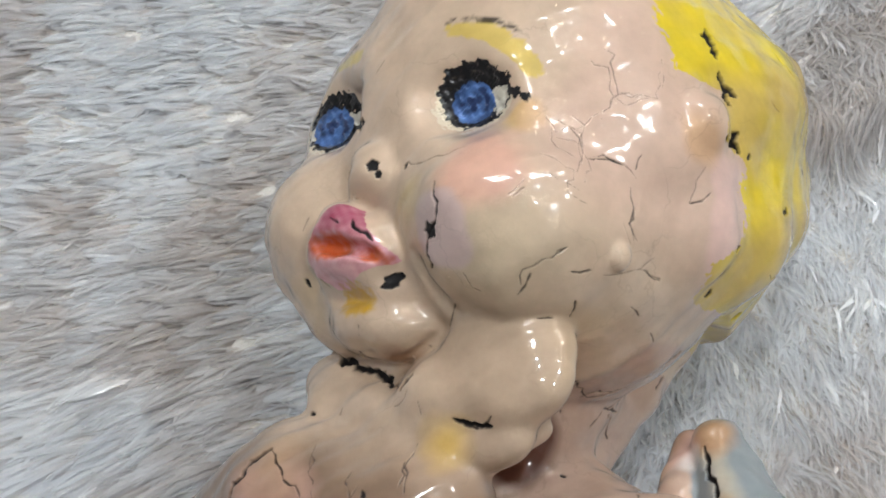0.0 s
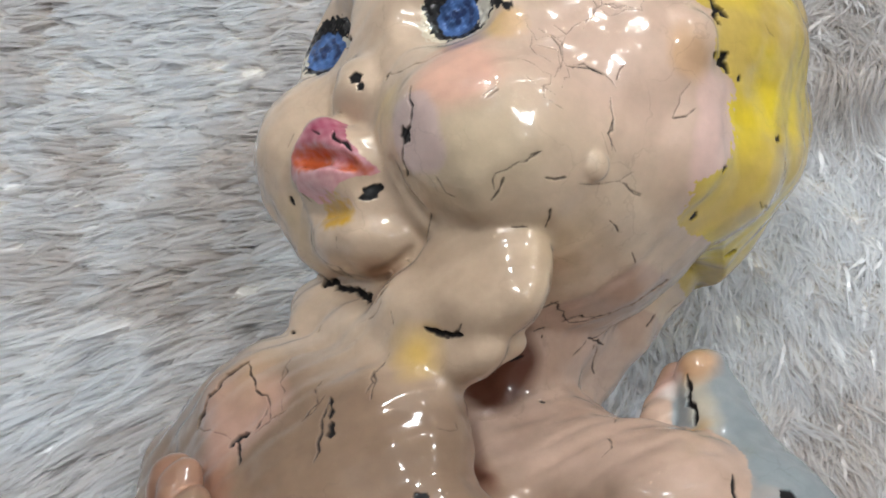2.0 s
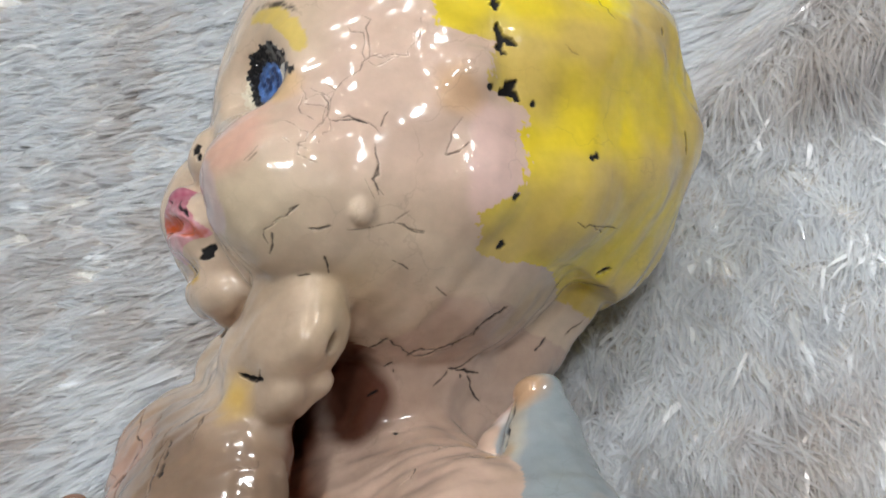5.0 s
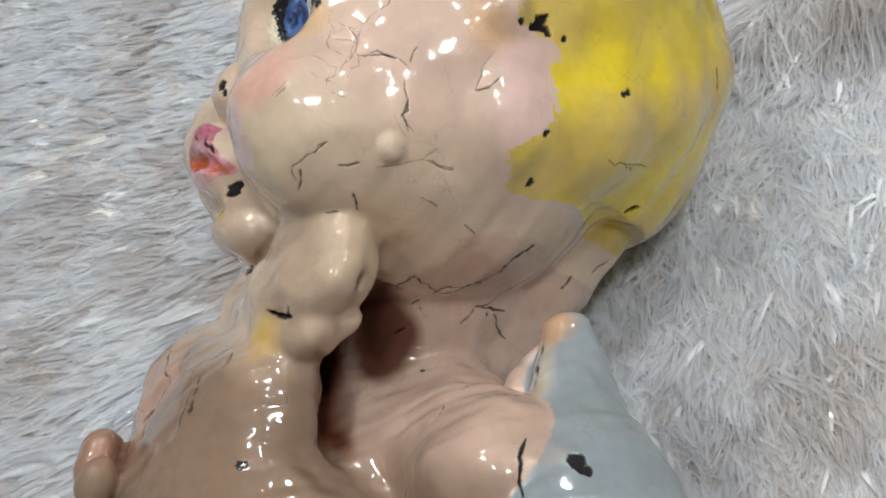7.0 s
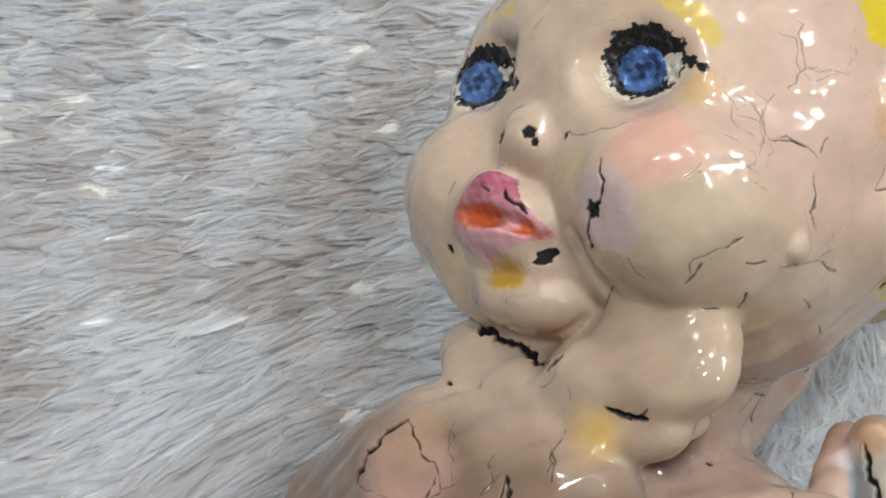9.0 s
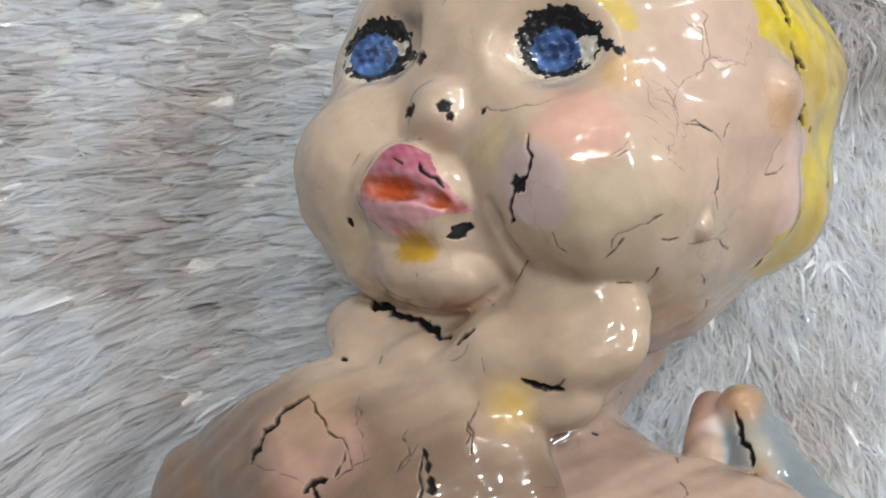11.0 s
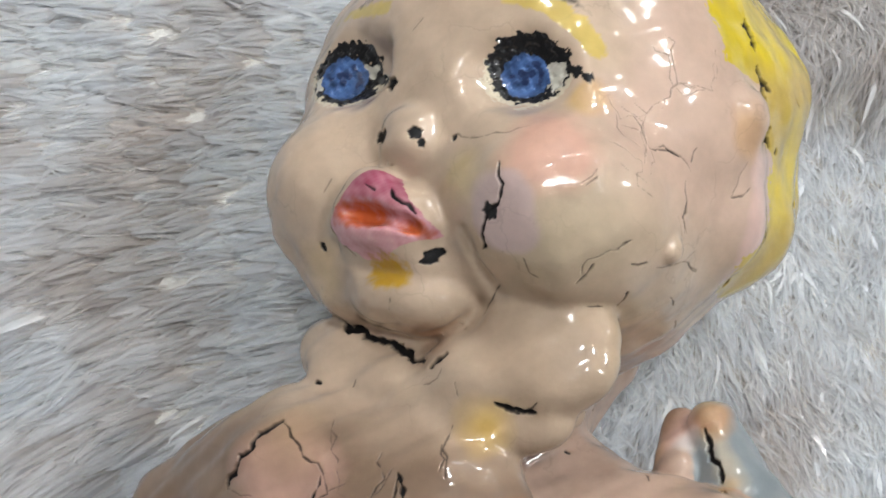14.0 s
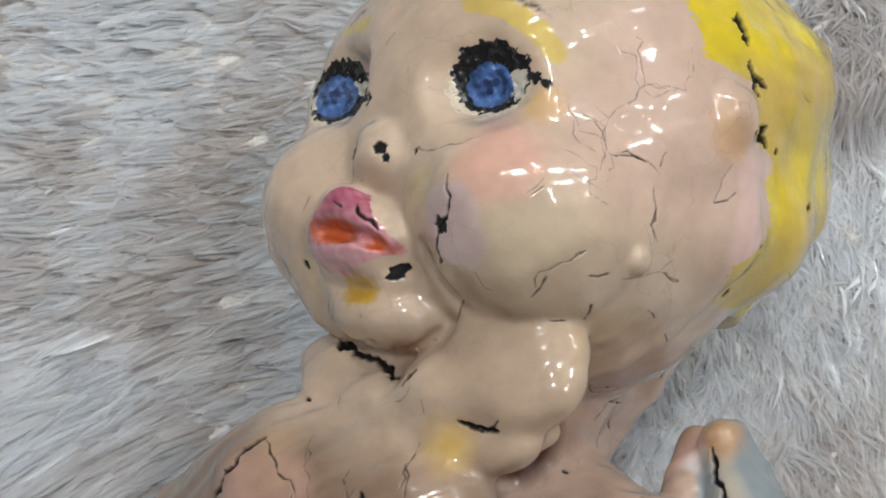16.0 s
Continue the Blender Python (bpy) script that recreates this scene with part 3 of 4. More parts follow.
CRACKS += [
    (0.31, (1.47, -2.65, -1.18), (1.57, -2.53, -1.48), (1.66, -2.43, -1.6)),
    (0.26, (1.48, -2.67, -1.42), (1.54, -2.84, -1.57), (1.57, -2.97, -1.62)),
    (0.61, (1.79, -2.13, -2.01), (1.62, -1.95, -2.34)),
    (0.28, (1.71, -1.98, -2.08), (1.6, -1.79, -2.25)),
    (0.20, (3.23, -0.66, 0.41), (3.31, -0.58, 0.3), (3.36, -0.45, 0.24)),
    (0.12, (2.94, -1.54, 0.54), (2.94, -1.5, 0.26)),
    (0.18, (2.77, -1.91, 0.47), (2.73, -1.93, 0.23)),
    (0.16, (2.62, -1.97, -0.2), (2.54, -2.01, -0.41)),
    (0.20, (3.31, -0.76, -1.41), (3.22, -0.69, -1.72), (3.03, -0.56, -2.07), (2.9, -0.51, -2.29)),
]
CRACKS += [
    (0.20, (3.24, -0.68, -1.69), (3.04, -0.68, -1.94)),
    (0.12, (2.46, -0.55, 1.96), (2.63, -0.53, 1.73), (2.79, -0.82, 1.65), (2.82, -1.01, 1.74)),
    (0.12, (2.79, 0.14, 1.51), (2.86, 0.09, 1.42), (3, 0.27, 1.23)),
    (0.49, (-0.16, -5.48, 1.95), (-0.4, -5.22, 1.93), (-0.32, -5.1, 1.91)),
    (0.43, (-0.17, -5.06, 1.91), (-0.14, -4.87, 1.86), (-0.17, -4.77, 1.85)),
    (0.28, (0.93, -5.29, 1.78), (0.88, -4.97, 1.78), (0.76, -4.74, 1.74), (0.71, -4.59, 1.7)),
    (0.10, (1.94, -4.54, 1.2), (2, -4.5, 0.93), (1.94, -4.41, 0.94)),
    (0.72, (2.3, -0.96, -2.46), (2.35, -0.83, -2.67)),
]
CRACKS += [
    (0.43, (3.02, 1.2, -2.83), (2.99, 0.92, -3.01)),
    (0.15, (3.55, 1.18, -0.5), (3.59, 1.11, -0.69)),
    (0.14, (3.19, 2.18, -0.77), (3.46, 1.88, -1.08)),
]
CRACKS += [
    (0.43, (0.21, -1.63, 2.57), (0.4, -1.8, 2.55), (0.55, -1.88, 2.46)),
    (0.28, (-0.09, -1.64, 2.66), (0.05, -1.7, 2.63)),
    (0.65, (2.72, -2.9, -1.56), (2.85, -3.15, -1.42), (3.05, -3.4, -1.3), (3.3, -3.65, -1.12)),
    (0.35, (3.9, -4.2, -1.08), (4.1, -4.4, -1.0), (4.25, -4.75, -.95)),
    (0.2, (2.3, -3.5, -.9), (2.45, -3.6, -.75)),
    (0.18, (1.9, -3.65, -.6), (2.0, -3.75, -.4)),
    (0.2, (2.6, -3.9, -.55), (2.75, -4.1, -.5), (2.7, -4.25, -.45)),
    (0.2, (1.62, -2.62, -1.22), (1.5, -2.72, -1.2), (1.55, -2.95, -1.1), (1.6, -3.15, -1.05)),
]
CRACKS += [
    (0.12, (2.53, 0.52, 1.81), (2.68, 0.48, 1.65), (2.76, 0.16, 1.55), (2.71, -0.16, 1.60)),
    (0.11, (2.76, 0.16, 1.55), (2.92, 0.27, 1.34), (3.05, 0.30, 1.15), (3.00, 0.69, 1.13)),
    (0.12, (2.38, -1.43, 2.37), (2.49, -1.22, 2.30)),
    (0.10, (2.47, -0.84, 2.15), (2.74, -0.92, 1.87), (2.78, -1.22, 1.91), (2.88, -1.25, 1.62)),
    (0.10, (2.40, -0.31, 1.96), (2.60, -0.39, 1.73), (2.75, -0.83, 1.78)),
    (0.24, (2.76, -0.64, 1.58), (2.83, -0.58, 1.43), (2.92, -0.60, 1.29)),
    (0.12, (3.23, -0.67, 0.42), (3.28, -0.40, 0.45), (3.33, -0.19, 0.39)),
    (0.12, (2.97, -1.22, 1.14), (2.97, -1.40, 0.94)),
]
CRACKS += [
    (0.20, (1.00, -3.89, 1.40), (1.06, -4.18, 1.54), (1.23, -4.48, 1.63)),
    (0.14, (-0.29, -4.25, 1.73), (-0.00, -4.68, 1.81), (0.15, -4.91, 1.85)),
    (0.20, (0.41, -4.38, 1.65), (0.54, -4.76, 1.77), (0.53, -4.89, 1.80)),
    (0.16, (2.74, -0.63, 1.61), (2.86, -0.59, 1.39), (2.96, -0.62, 1.22), (2.99, -0.68, 1.14)),
    (0.14, (2.39, -0.43, 1.99), (2.53, -0.68, 1.98), (2.68, -0.74, 1.83)),
    (0.16, (2.52, -0.37, 1.83), (2.65, -0.56, 1.72)),
    (0.20, (3.01, -0.40, 1.15), (2.99, -0.59, 1.17)),
    (0.22, (2.99, -1.01, 1.05), (2.98, -1.19, 1.06), (2.98, -1.33, 0.93)),
]
CRACKS += [
    (0.20, (2.70, -1.93, 1.48), (2.79, -1.83, 1.28)),
    (0.22, (2.74, -1.75, 1.70), (2.64, -1.88, 1.76)),
    (0.22, (2.44, -2.08, 1.80), (2.23, -2.26, 1.69)),
    (0.14, (2.94, -1.55, 0.65), (2.94, -1.52, 0.26)),
    (0.40, (2.02, -2.28, -1.03), (2.27, -2.05, -1.10), (2.34, -1.80, -1.30)),
    (0.30, (1.30, -1.96, -2.36), (1.33, -1.74, -2.45)),
    (0.30, (1.28, -1.59, -2.75), (1.38, -1.28, -2.95)),
    (0.25, (2.14, -2.96, 0.47), (1.59, -2.67, -0.62), (1.97, -2.32, -1.00)),
]
CRACKS += [
    (0.30, (1.42, -2.61, -1.30), (1.29, -2.52, -1.68)),
    (0.25, (1.33, -2.61, -1.51), (1.03, -2.82, -1.92)),
]

# chips down to the dark ground: place and radius
BLOBS = [
    (-0.14, -1.0, 2.56, 0.11),
    (-0.28, -0.95, 2.47, 0.08),
    (0.36, -0.98, 2.64, 0.09),
    (0.45, -1.1, 2.6, 0.055),
    (-0.88, -2.26, 2.15, 0.055),
    (0.63, -2.23, 2.08, 0.1),
    (0.58, -2.29, 2.1, 0.07),
    (0.68, -2.16, 2.05, 0.08),
    (0.81, -0.99, 2.52, 0.045),
    (3.43, 0.32, -0.36, 0.05),
    (1.46, -1.82, 2.47, 0.1),
    (3.43, 0.24, 0.21, 0.06),
    (3.47, 0.04, -1.3, 0.045),
    (2.97, -1.29, -0.69, 0.05),
    (3.35, -0.81, -0.52, 0.05),
    (1.36, -3.63, -0.79, 0.05),
    (1.95, -3.76, -1.58, 0.05),
    (4.42, -4.2, -1.42, 0.11),
    (4.5, -4.28, -1.5, 0.09),
    (2.06, -5.34, 1.24, 0.07),
    (3.17, 2.22, -2, 0.05),
    (3.46, 0.07, -1.33, 0.05),
    (0, -5.94, 2.85, 0.06)]


def away(p, line):
    """The distance of points from a polyline, and how far along it they lie (0 to 1)."""
    best, along = np.full(len(p), 9.0, np.float32), np.zeros(len(p), np.float32)
    for k, (a, b) in enumerate(zip(line, line[1:])):
        h = np.clip(((p - a) @ (b - a)) / max(float((b - a) @ (b - a)), 1e-9), 0, 1)
        d = np.sqrt(((p - a - h[:, None] * (b - a)) ** 2).sum(-1))
        near = d < best
        best[near], along[near] = d[near], ((k + h) / (len(line) - 1))[near]
    return best, along


def ragged(points, rng, jitter=.02):
    """A crack's line: the corners given, with small kinks between them."""
    out = []
    for a, b in zip(points, points[1:]):
        a, b = np.array(a), np.array(b)
        n = max(1, int(np.linalg.norm(b - a) / .09))
        out += [a + (b - a) * k / n + (rng.normal(0, jitter, 3) if k else 0) for k in range(n)]
    return np.array(out + [np.array(points[-1])], np.float32)


def surface_net(low, high, h):
    """Vertices and triangles where doll_field is zero, on a grid of spacing h."""
    axes = [np.arange(a, b, h, dtype=np.float32) for a, b in zip(low, high)]
    v = np.empty([len(a) for a in axes], np.float32)
    yz = np.stack(np.meshgrid(axes[1], axes[2], indexing="ij"), -1)
    for i in range(0, len(axes[0]), 8):
        xs = axes[0][i:i + 8]
        block = np.empty((len(xs), *yz.shape[:2], 3), np.float32)
        block[..., 0], block[..., 1:] = xs[:, None, None], yz
        v[i:i + 8] = doll_field(block)
    inside = v < 0
    corner = [inside[i:i - 1 or None, j:j - 1 or None, k:k - 1 or None] for i in (0, 1) for j in (0, 1) for k in (0, 1)]
    total = sum(c.astype(np.int8) for c in corner)
    cells = np.argwhere((total > 0) & (total < 8))
    index = -np.ones(total.shape, np.int64)
    index[tuple(cells.T)] = np.arange(len(cells))
    place, hits = np.zeros((len(cells), 3)), np.zeros(len(cells))
    offs = [np.array((i, j, k)) for i in (0, 1) for j in (0, 1) for k in (0, 1)]
    for p in offs:
        for ax in range(3):
            if p[ax]:
                continue
            q = p.copy()
            q[ax] = 1
            a, b = v[tuple((cells + p).T)], v[tuple((cells + q).T)]
            m = (a < 0) != (b < 0)
            w = np.where(m, a / np.where(m, a - b, 1), 0)
            place += m[:, None] * (p + w[:, None] * (q - p))
            hits += m
    verts = (cells + place / hits[:, None]) * h + np.array(low)
    quads = []
    for ax in range(3):
        u, w = (ax + 1) % 3, (ax + 2) % 3
        first = [slice(None)] * 3
        second = list(first)
        first[ax], second[ax] = slice(None, -1), slice(1, None)
        a, b = inside[tuple(first)], inside[tuple(second)]
        for sign in (False, True):
            e = np.argwhere((a != b) & (a == sign))
            e = e[(e[:, u] > 0) & (e[:, w] > 0) & (e[:, u] < total.shape[u]) & (e[:, w] < total.shape[w])]
            ring = []
            for du, dw in ((-1, -1), (0, -1), (0, 0), (-1, 0)):
                c = e.copy()
                c[:, u] += du
                c[:, w] += dw
                ring.append(index[tuple(c.T)])
            quads.append(np.stack(ring if sign else ring[::-1], 1))
    q = np.concatenate(quads)
    return verts, np.concatenate([q[:, [0, 1, 2]], q[:, [0, 2, 3]]])


def slope(p):
    e, k = .004, np.array(((1, -1, -1), (-1, -1, 1), (-1, 1, -1), (1, 1, 1)), np.float32)
    return sum(d * doll_field(p + e * d)[:, None] for d in k) / (4 * e)


def settle(p, rounds=2):
    for _ in range(rounds):
        g = slope(p)
        p = p - np.clip(doll_field(p), -.05, .05)[:, None] * g / np.maximum((g * g).sum(-1, keepdims=True), .2)
    return p


def refine(v, t, want):
    """Splits the wanted triangles into four and their neighbours to fit."""
    e = np.sort(np.concatenate([t[:, [0, 1]], t[:, [1, 2]], t[:, [2, 0]]]), 1)
    key, back = np.unique(e[:, 0] * len(v) + e[:, 1], return_inverse=True)
    back = back.reshape(3, -1).T
    marked = np.zeros(len(key), bool)
    marked[back[want].ravel()] = True
    mid = -np.ones(len(key), np.int64)
    mid[marked] = len(v) + np.arange(marked.sum())
    ends = np.stack([key // len(v), key % len(v)], 1)[marked]
    fresh = (v[ends[:, 0]] + v[ends[:, 1]]) / 2
    m, count = mid[back], marked[back].sum(1)
    out = [t[count == 0]]
    for k in range(3):
        a, b, c = k, (k + 1) % 3, (k + 2) % 3
        s = (count == 1) & (m[:, a] >= 0)
        out += [np.stack([t[s, a], m[s, a], t[s, c]], 1), np.stack([m[s, a], t[s, b], t[s, c]], 1)]
        s = (count == 2) & (m[:, c] < 0)
        out += [np.stack([t[s, b], m[s, b], m[s, a]], 1), np.stack([t[s, a], m[s, a], m[s, b]], 1), np.stack([t[s, a], m[s, b], t[s, c]], 1)]
    s = count == 3
    out += [np.stack([t[s, 0], m[s, 0], m[s, 2]], 1), np.stack([m[s, 0], t[s, 1], m[s, 1]], 1), np.stack([m[s, 2], m[s, 1], t[s, 2]], 1), m[s]]
    return np.concatenate([v, settle(fresh)]), np.concatenate(out)


def inside_ring(x, y, ring):
    """Whether points lie in a closed ring, by counting crossings."""
    odd = np.zeros(len(x), bool)
    for (x0, y0), (x1, y1) in zip(ring, ring[1:] + ring[:1]):
        if y0 != y1:
            odd ^= ((y0 > y) != (y1 > y)) & (x < x0 + (y - y0) * (x1 - x0) / (y1 - y0))
    return odd


HAIR_EDGE = [(60, 5), (64, 1.4), (70, .82), (81, .88), (84, .25), (93, .22), (98, -.3), (97.5, -.8), (92.4, -1.12), (96, -1.47),
             (104, -1.43), (112, -1.32), (126, -1.2), (150, -1.25), (300, -1.25), (300, 5)]
LIPS = [(-.07, -1.43), (-.3, -1.62), (-.42, -1.82), (-.64, -2.02), (-.5, -2.22), (-.2, -2.34), (.15, -2.34), (.45, -2.2), (.76, -1.99),
        (.42, -1.72), (.2, -1.46)]
# half-axes of the black rim and of the iris, the iris' place, white corners, the lash line
EYES = ((.47, .39, .27, .25, -.02, -.06, ((.33, -.02, .12, .16),), ((.4, .1, 0), (.62, .02, 0), (.72, -.02, 0))),
        (.48, .42, .31, .29, -.04, -.02, ((.24, .12, .14, .08), (-.37, -.1, .06, .1)), ((.3, .0, 0), (.55, -.02, 0), (.68, -.03, 0))))


def around(p):
    return np.degrees(np.arctan2(p[:, 0] - .35, p[:, 2] + .1)) % 360


def soft(d, r, edge):
    return np.clip((r - d) / edge, 0, 1)[:, None]


def build_doll():
    rng = np.random.default_rng(5)
    lines = [(w / 10 * .5, settle(ragged(c, rng, .018 + .02 * w), 4)) for w, *c in CRACKS]
    blobs = [np.append(settle(np.array([b[:3]], np.float32), 6)[0], b[3]) for b in BLOBS]
    v, t = surface_net((-4.3, -10.2, -4.9), (6.8, 4.3, 3.6), .085)
    v = settle(v.astype(np.float32))

    def near(p, reach):
        hit = np.zeros(len(p), bool)
        for w, line in lines:
            lo, hi = line.min(0) - reach - w, line.max(0) + reach + w
            some = np.flatnonzero(((p > lo) & (p < hi)).all(1))
            if len(some):
                hit[some] |= away(p[some], line)[0] < w + reach
        for b in blobs:
            hit |= ((p - b[:3]) ** 2).sum(1) < (b[3] + reach) ** 2
        for at, *_ in EYE_SEATS:
            hit |= ((p - at) ** 2).sum(1) < .75 ** 2
        return hit | ((np.abs(p[:, 0]) < .8) & (np.abs(p[:, 1] + 1.9) < .55) & (p[:, 2] > 1.8))

    for k in range(3):
        mid = v[t].mean(1)
        n = np.cross(v[t[:, 1]] - v[t[:, 0]], v[t[:, 2]] - v[t[:, 0]])
        n /= np.linalg.norm(n, axis=1, keepdims=True) + 1e-9
        seen = (n @ np.array((.75, -.4, .5)) > -.45) & (mid[:, 1] > -8)
        if k == 0:
            want = seen
        elif k == 1:
            th = around(mid)
            edge = np.zeros(len(mid), bool)
            ring = np.array(HAIR_EDGE, float) * (.055, 1)
            q = np.stack([th * .055, mid[:, 1], 0 * th], 1)
            edge = away(q, np.concatenate([ring, 0 * ring[:, :1]], 1)[1:14])[0] < .1
            want = seen & (near(mid, .06) | (edge & (mid[:, 0] > 1)))
        else:
            want = seen & near(mid, .025)
        v, t = refine(v, t, want)
    v = v.astype(np.float32)
    g = slope(v)
    g /= np.linalg.norm(g, axis=1, keepdims=True) + 1e-9

    # paint
    lump, speck = wobble(v, 2.4, .4), wobble(v, 17, 1.3)
    h, n, s, w = doll_field(v, True)
    col = np.ones((len(v), 3)) * (.605, .46, .335)
    col *= (1 + .035 * np.clip(lump, -1.5, 1.5))[:, None] * np.array((1, 1, 1))
    worn = np.zeros(len(v))

    def put(k, c, strength=1.0):
        nonlocal col
        k = k if k.ndim == 2 else k[:, None]
        col = col * (1 - k * strength) + np.array(c) * k * strength

    def dab(c, r, tint, strength, edge=.5):
        d = np.sqrt(((v - np.array(c, np.float32)) ** 2).sum(1)) + .06 * lump
        put(soft(d, r, edge * r), tint, strength)

    # torso: tan paint, with the dimmer light towards the waist painted in
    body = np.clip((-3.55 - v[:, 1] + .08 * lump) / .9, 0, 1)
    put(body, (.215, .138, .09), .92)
    dab((2.2, -1.95, 2.2), 1.3, (.56, .47, .31), .45, .8)
    dab((2.6, -2.6, .6), .8, (.60, .44, .22), .5, .8)
    dab((.94, -1.46, 2.48), .42, (.66, .5, .22), .55, .7)
    dab((-.9, -2.4, 1.9), .5, (.66, .48, .22), .4, .7)
    dab((2.11, -.34, 2.21), .28, (.66, .42, .16), .7, .6)
    put(soft(np.abs(v[:, 0] - 2.95) + .1 * lump, .9, .5) * soft(np.abs(v[:, 1] - .5), 2.0, .7), (.68, .47, .38), .5)
    dab((2.0, -1.1, 2.5), .64, (.74, .39, .30), .62, .45)
    dab((1.6, -1.85, 2.5), .46, (.60, .46, .43), .9, .2)
    for c, r in (((3.56, -.2, -.1), .42), ((3.5, -.6, -.2), .45), ((3.36, -.95, -.2), .35)):
        dab(c, r, (.74, .52, .45), .85, .25)
    dab((3.35, .1, .55), .35, (.62, .38, .2), .7, .6)
    dab((-.62, -4.85, 1.95), .8, (.56, .34, .27), .6, .4)
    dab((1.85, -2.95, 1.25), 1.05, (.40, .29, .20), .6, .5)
    # fold under the chin: its brown shading put into the colour
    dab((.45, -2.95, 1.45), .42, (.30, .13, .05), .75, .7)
    dab((1.38, -3.85, 1.25), .42, (.58, .37, .07), .75, .6)
    dab((-.71, -4.42, 1.86), .6, (.56, .38, .2), .4, .8)
    dab((-1.9, -4.2, 1.2), .7, (.56, .38, .16), .5, .8)
    # the neck and the inside of the coat: thin pinkish paint; deep inside brown clay, darkened for its shade
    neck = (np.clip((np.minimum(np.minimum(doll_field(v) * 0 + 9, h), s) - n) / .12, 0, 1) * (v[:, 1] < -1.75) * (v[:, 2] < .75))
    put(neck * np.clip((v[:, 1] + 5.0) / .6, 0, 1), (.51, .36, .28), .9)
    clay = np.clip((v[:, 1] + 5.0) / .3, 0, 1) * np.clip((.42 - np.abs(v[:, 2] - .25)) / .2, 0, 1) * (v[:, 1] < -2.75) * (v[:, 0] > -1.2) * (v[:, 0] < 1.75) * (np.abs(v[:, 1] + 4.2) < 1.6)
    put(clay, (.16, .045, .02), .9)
    # gap between neck and chest shell: clay tone with its shade painted in
    crevice_shade = np.clip((.36 - s + .05 * lump) / .15, 0, 1) * (n < s) * (v[:, 1] < -2.95) * (v[:, 2] < 1.0) * (v[:, 0] > -.5)
    put(crevice_shade * np.clip((v[:, 1] + 5.0) / .3, 0, 1), (.10, .025, .012), .92)
    # hollow behind the collar flap: painted dark, as the cut is shallow
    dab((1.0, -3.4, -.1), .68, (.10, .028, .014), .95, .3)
    dab((2.3, -1.5, -1.9), .85, (.50, .38, .25), .7, .5)
    dab((2.35, -2.9, -1.3), .4, (.66, .42, .16), .6, .6)
    sleeve = np.clip((.08 - w) / .05, 0, 1) * (n > w) * (v[:, 1] < -2.3)
    put(sleeve, (.245, .285, .30), .97)
    rim = np.array(((2.6, -2.6, -1.6), (2.95, -3.05, -1.35), (3.35, -3.6, -1.1), (4.0, -4.4, -.8)), np.float32)
    put(soft(away(v, rim)[0] + .05 * lump, .34, .2) * sleeve[:, None], (.60, .50, .36), .8)
    dab((2.85, -2.72, -1.5), .4, (.44, .25, .13), .85, .5)
    dab((3.15, -3.5, -1.2), .22, (.50, .27, .05), .8, .6)
    dab((2.3, -3.0, -1.85), .45, (.66, .42, .35), .8, .4)
    dab((2.55, -3.15, -1.6), .24, (.74, .68, .64), .8, .5)
    put(soft(away(v, np.array(((2.2, -1.5, -1.75), (1.9, -2.5, -1.75), (2.0, -3.3, -1.7)), np.float32))[0] + .05 * lump, .38, .25), (.56, .37, .17), .5)
    dab((-.8, -6.0, 2.1), .8, (.36, .17, .11), .6, .4)
    # hair
    th = around(v)
    wav = .9 * speck + 1.2 * lump
    hair = (inside_ring(th + wav, v[:, 1] + .02 * speck, HAIR_EDGE) | ((th > 285) & (th < 300) & (v[:, 1] > 0))) & (v[:, 1] > -1.7)
    shade = np.clip(.5 + .5 * np.sin(2.6 * v[:, 1] + 2.2 * v[:, 2] + .9 * v[:, 0]) + .25 * lump, 0, 1)[:, None]
    yellow = np.array((.76, .58, .035)) * shade + np.array((.60, .43, .11)) * (1 - shade)
    yellow = yellow * (1 + .015 * speck[:, None])
    col[hair] = yellow[hair]
    dab(NAPE, .5, (.82, .66, .01), .9, .3)
    # lips: pink outside, orange within
    front = v[:, 2] > 1.7
    lips = inside_ring(v[:, 0] + .006 * speck, v[:, 1] + .006 * speck, LIPS) & front
    pink = np.array((.55, .24, .27)) + np.clip(-1.9 - v[:, 1], -.3, .3)[:, None] * np.array((.5, .42, .36)) + .03 * speck[:, None]
    col[lips] = pink[lips]
    o = np.minimum(((v[:, 0] + .15) / .4) ** 2 + ((v[:, 1] + 1.95) / .16) ** 2, ((v[:, 0] - .5) / .2) ** 2 + ((v[:, 1] + 2.02) / .1) ** 2) + .2 * speck
    put((np.clip(1.25 - o, 0, 1) * lips), (.58, .11, .02), .95)
    put(soft(np.sqrt(((v[:, 0] - .12) / 1.7) ** 2 + (v[:, 1] + 2.47) ** 2) + .02 * speck, .2, .07) * front[:, None], (.58, .33, .02), .95)
    sink = np.zeros(len(v))
    # eyes: black rim, white corners, blue iris with a dark ringed pupil
    for (at, along, up, ahead), (ra, rb, ri, rj, ox, oy, corner, lash) in zip(EYE_SEATS, EYES):
        x, y, z = (v - at) @ along, (v - at) @ up, (v - at) @ ahead
        here = (np.abs(z) < .6) & (v[:, 2] > 1)
        rag = .05 * wobble(v, 9, 1.1) + .05 * wobble(v, 24, 2)
        r = np.sqrt((x / ra) ** 2 + (y / rb) ** 2) + rag
        put(((r < 1.12) & (r > .9) & here & (y < .08)) * 1.0, (.72, .66, .50), .7)
        put(((r < .97 + .1 * (y > 0)) & here & (speck > -1.9)) * 1.0, (.014, .014, .016))
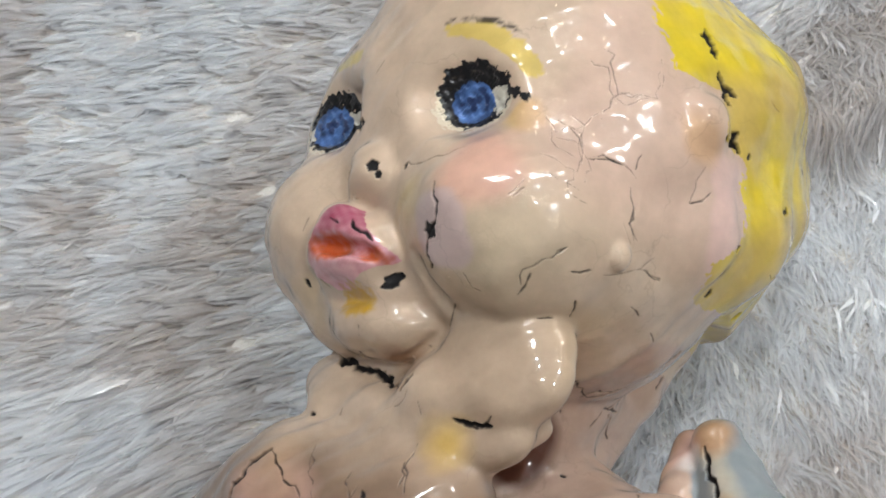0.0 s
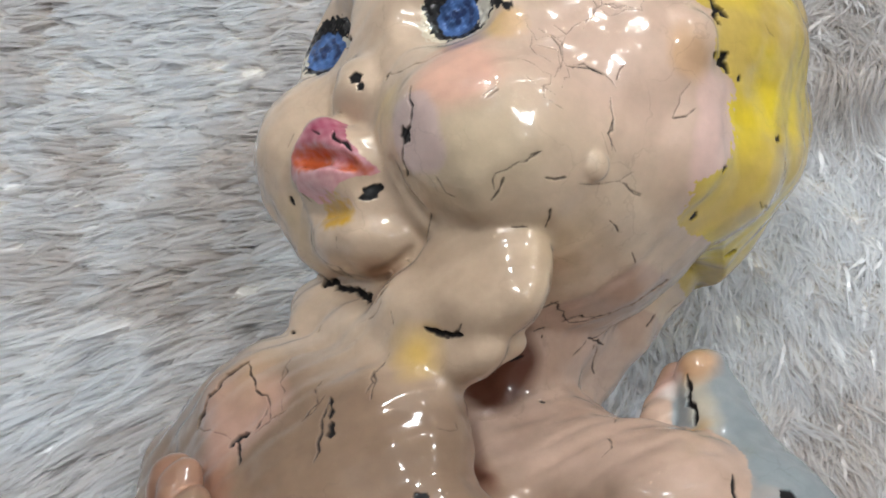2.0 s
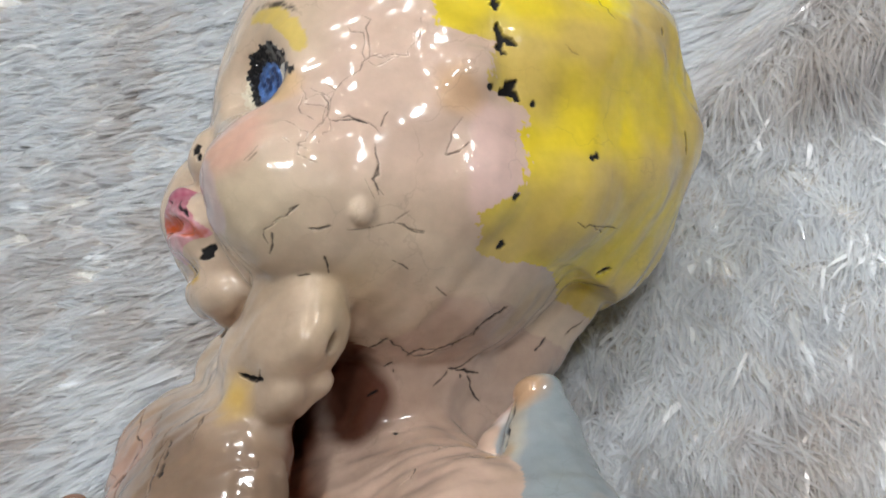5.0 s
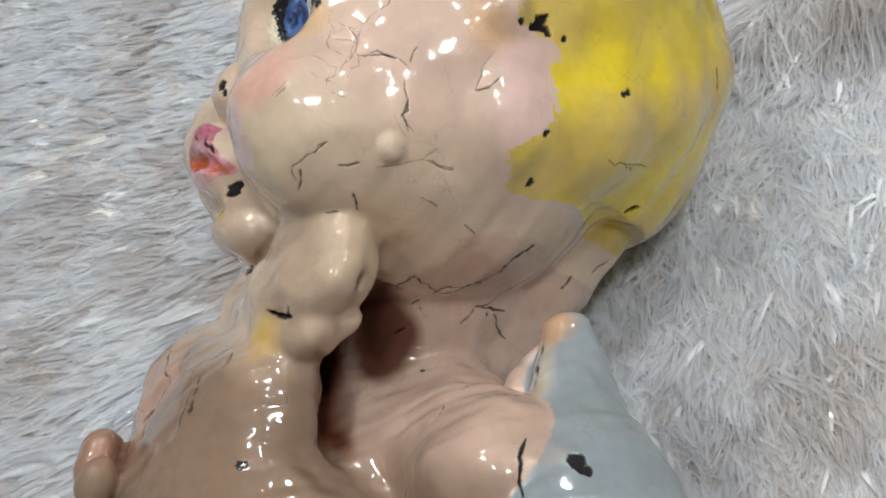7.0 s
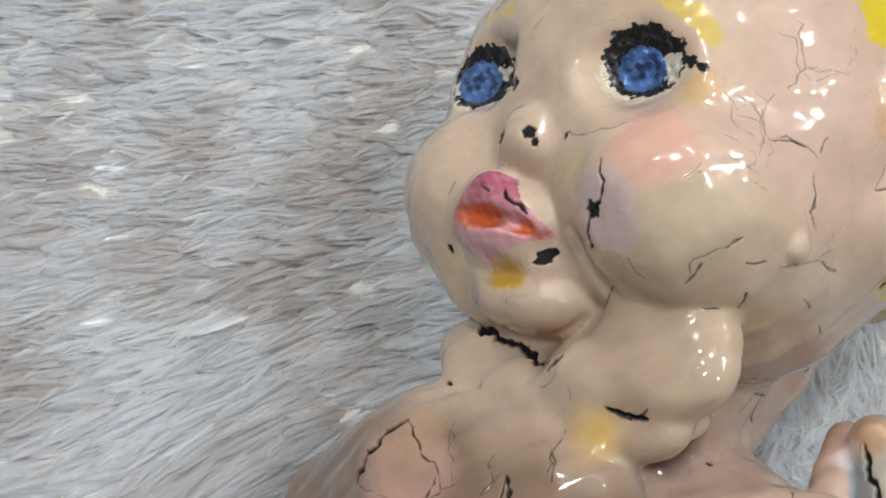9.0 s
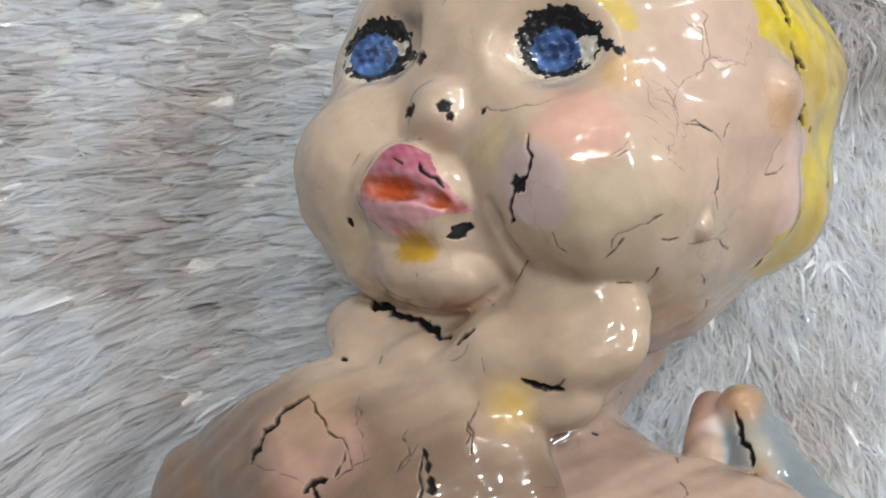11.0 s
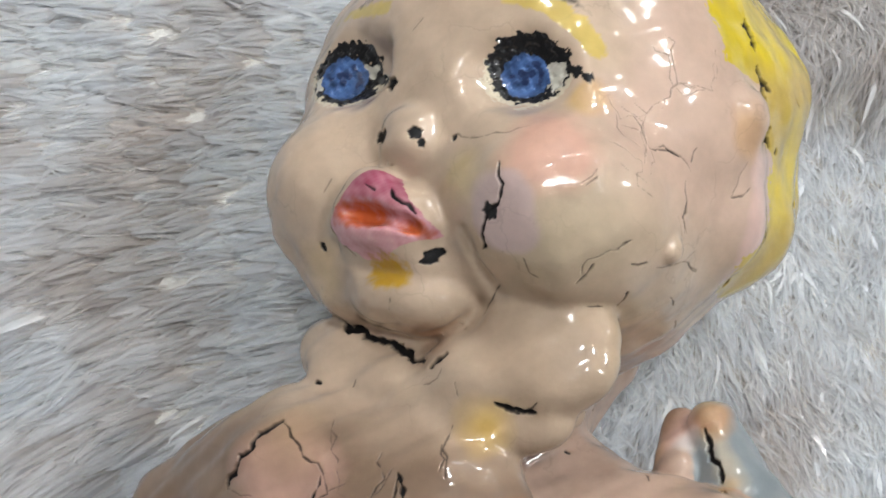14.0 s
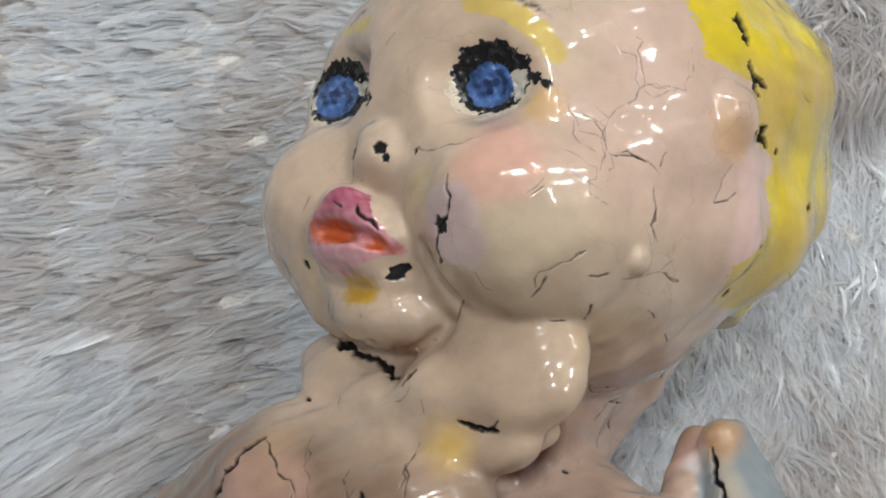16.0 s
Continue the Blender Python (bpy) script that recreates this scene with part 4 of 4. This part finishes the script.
        d = away(np.stack([x, y, 0 * x], 1), np.array(lash, np.float32))[0] + .02 * speck
        put(((d < .05) & here) * 1.0, (.014, .014, .016))
        for cx, cy, w0, h0 in corner:
            put(((((x - cx) / w0) ** 2 + ((y - cy) / h0) ** 2 < 1 + .4 * speck) & here) * 1.0, (.66, .63, .54))
        x, y = x - ox, y - oy
        q = np.sqrt((x / ri) ** 2 + (y / rj) ** 2) + .06 * speck
        turn = np.arctan2(y, x)
        blue = np.array((.06, .125, .30)) * (1 + .3 * np.sin(7 * q + 2 * turn) + .22 * speck)[:, None]
        iris = (q < 1) & here
        col[iris] = blue[iris]
        put(((q < .30 + .1 * np.sin(3 * turn)) | ((np.abs(q - .64) < .09) & (np.sin(turn * 1.5 + 1) > .2))) * here * 1.0, (.02, .03, .09), .75)
        sink = np.where(here & (r < 1.05), .014 * speck, sink)
    # brows
    for pts, wide, tint in BROWS:
        d, along = away(v, np.array(pts, np.float32))
        put(soft(d + .012 * speck + .03 * np.abs(along - .45), wide, .02), tint, .9)
    # cracks and chips
    for wd, line in lines:
        lo, hi = line.min(0) - .15, line.max(0) + .15
        some = np.flatnonzero(((v > lo) & (v < hi)).all(1))
        if not len(some):
            continue
        d, along = away(v[some], line)
        wide = wd * (.5 + .55 * np.clip(np.minimum(along, 1 - along) * 9, 0, 1)) * (1 + .3 * speck[some] + .2 * lump[some])
        k = np.clip((wide * 1.15 - d) / (wide * .45 + .002), 0, 1)
        dark = np.clip(.35 + wd * 38, 0, 1)
        col[some] = col[some] * (1 - k * dark)[:, None] + np.array((.012, .010, .010)) * (k * dark)[:, None]
        worn[some] = np.maximum(worn[some], k)
        sink[some] = np.maximum(sink[some], k * np.minimum(wd * 1.4, .05))
    for b in blobs:
        d = np.sqrt(((v - b[:3]) ** 2).sum(1)) + .016 * speck
        k = np.clip((b[3] - d) / .012, 0, 1)
        put(k, (.012, .011, .012))
        worn = np.maximum(worn, .6 * k)
        sink = np.maximum(sink, .025 * k)
    v = v - g * sink[:, None]

    me = bpy.data.meshes.new("doll")
    me.vertices.add(len(v)), me.loops.add(t.size), me.polygons.add(len(t))
    me.vertices.foreach_set("co", (v / 100).astype(np.float32).ravel())
    me.loops.foreach_set("vertex_index", t.astype(np.int32).ravel())
    me.polygons.foreach_set("loop_start", np.arange(0, t.size, 3, dtype=np.int32))
    me.polygons.foreach_set("use_smooth", np.ones(len(t), bool))
    me.update(calc_edges=True)
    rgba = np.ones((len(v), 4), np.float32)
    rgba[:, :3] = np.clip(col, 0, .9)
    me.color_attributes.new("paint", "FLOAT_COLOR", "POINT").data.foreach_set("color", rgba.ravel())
    me.attributes.new("worn", "FLOAT", "POINT").data.foreach_set("value", worn.astype(np.float32))
    me.materials.append(LACQUER)
    ob = new("doll", me)
    ob.matrix_world = HEAD
    return tagged(ob, "old cracked painted clay doll with yellow hair lying on the plush", "doll")


NAPE = (3.2, 2.24, -0.9)
BROWS = [(((1.03, .71, 2.57), (1.49, .69, 2.47), (1.9, .46, 2.33), (2.11, .26, 2.21)), .14, (.68, .50, .12)),
         (((-1.6, .78, 2.15), (-1.2, .8, 2.35), (-.6, .7, 2.62)), .12, (.66, .50, .14)),
         (((.97, .82, 2.65), (1.29, .84, 2.57), (1.57, .83, 2.48), (1.91, .71, 2.33)), .05, (.02, .016, .014)),
         (((-1.7, .72, 2.0), (-1.45, .85, 2.2), (-1.16, .89, 2.41), (-.8, .93, 2.56)), .05, (.02, .016, .014))]
build_doll()
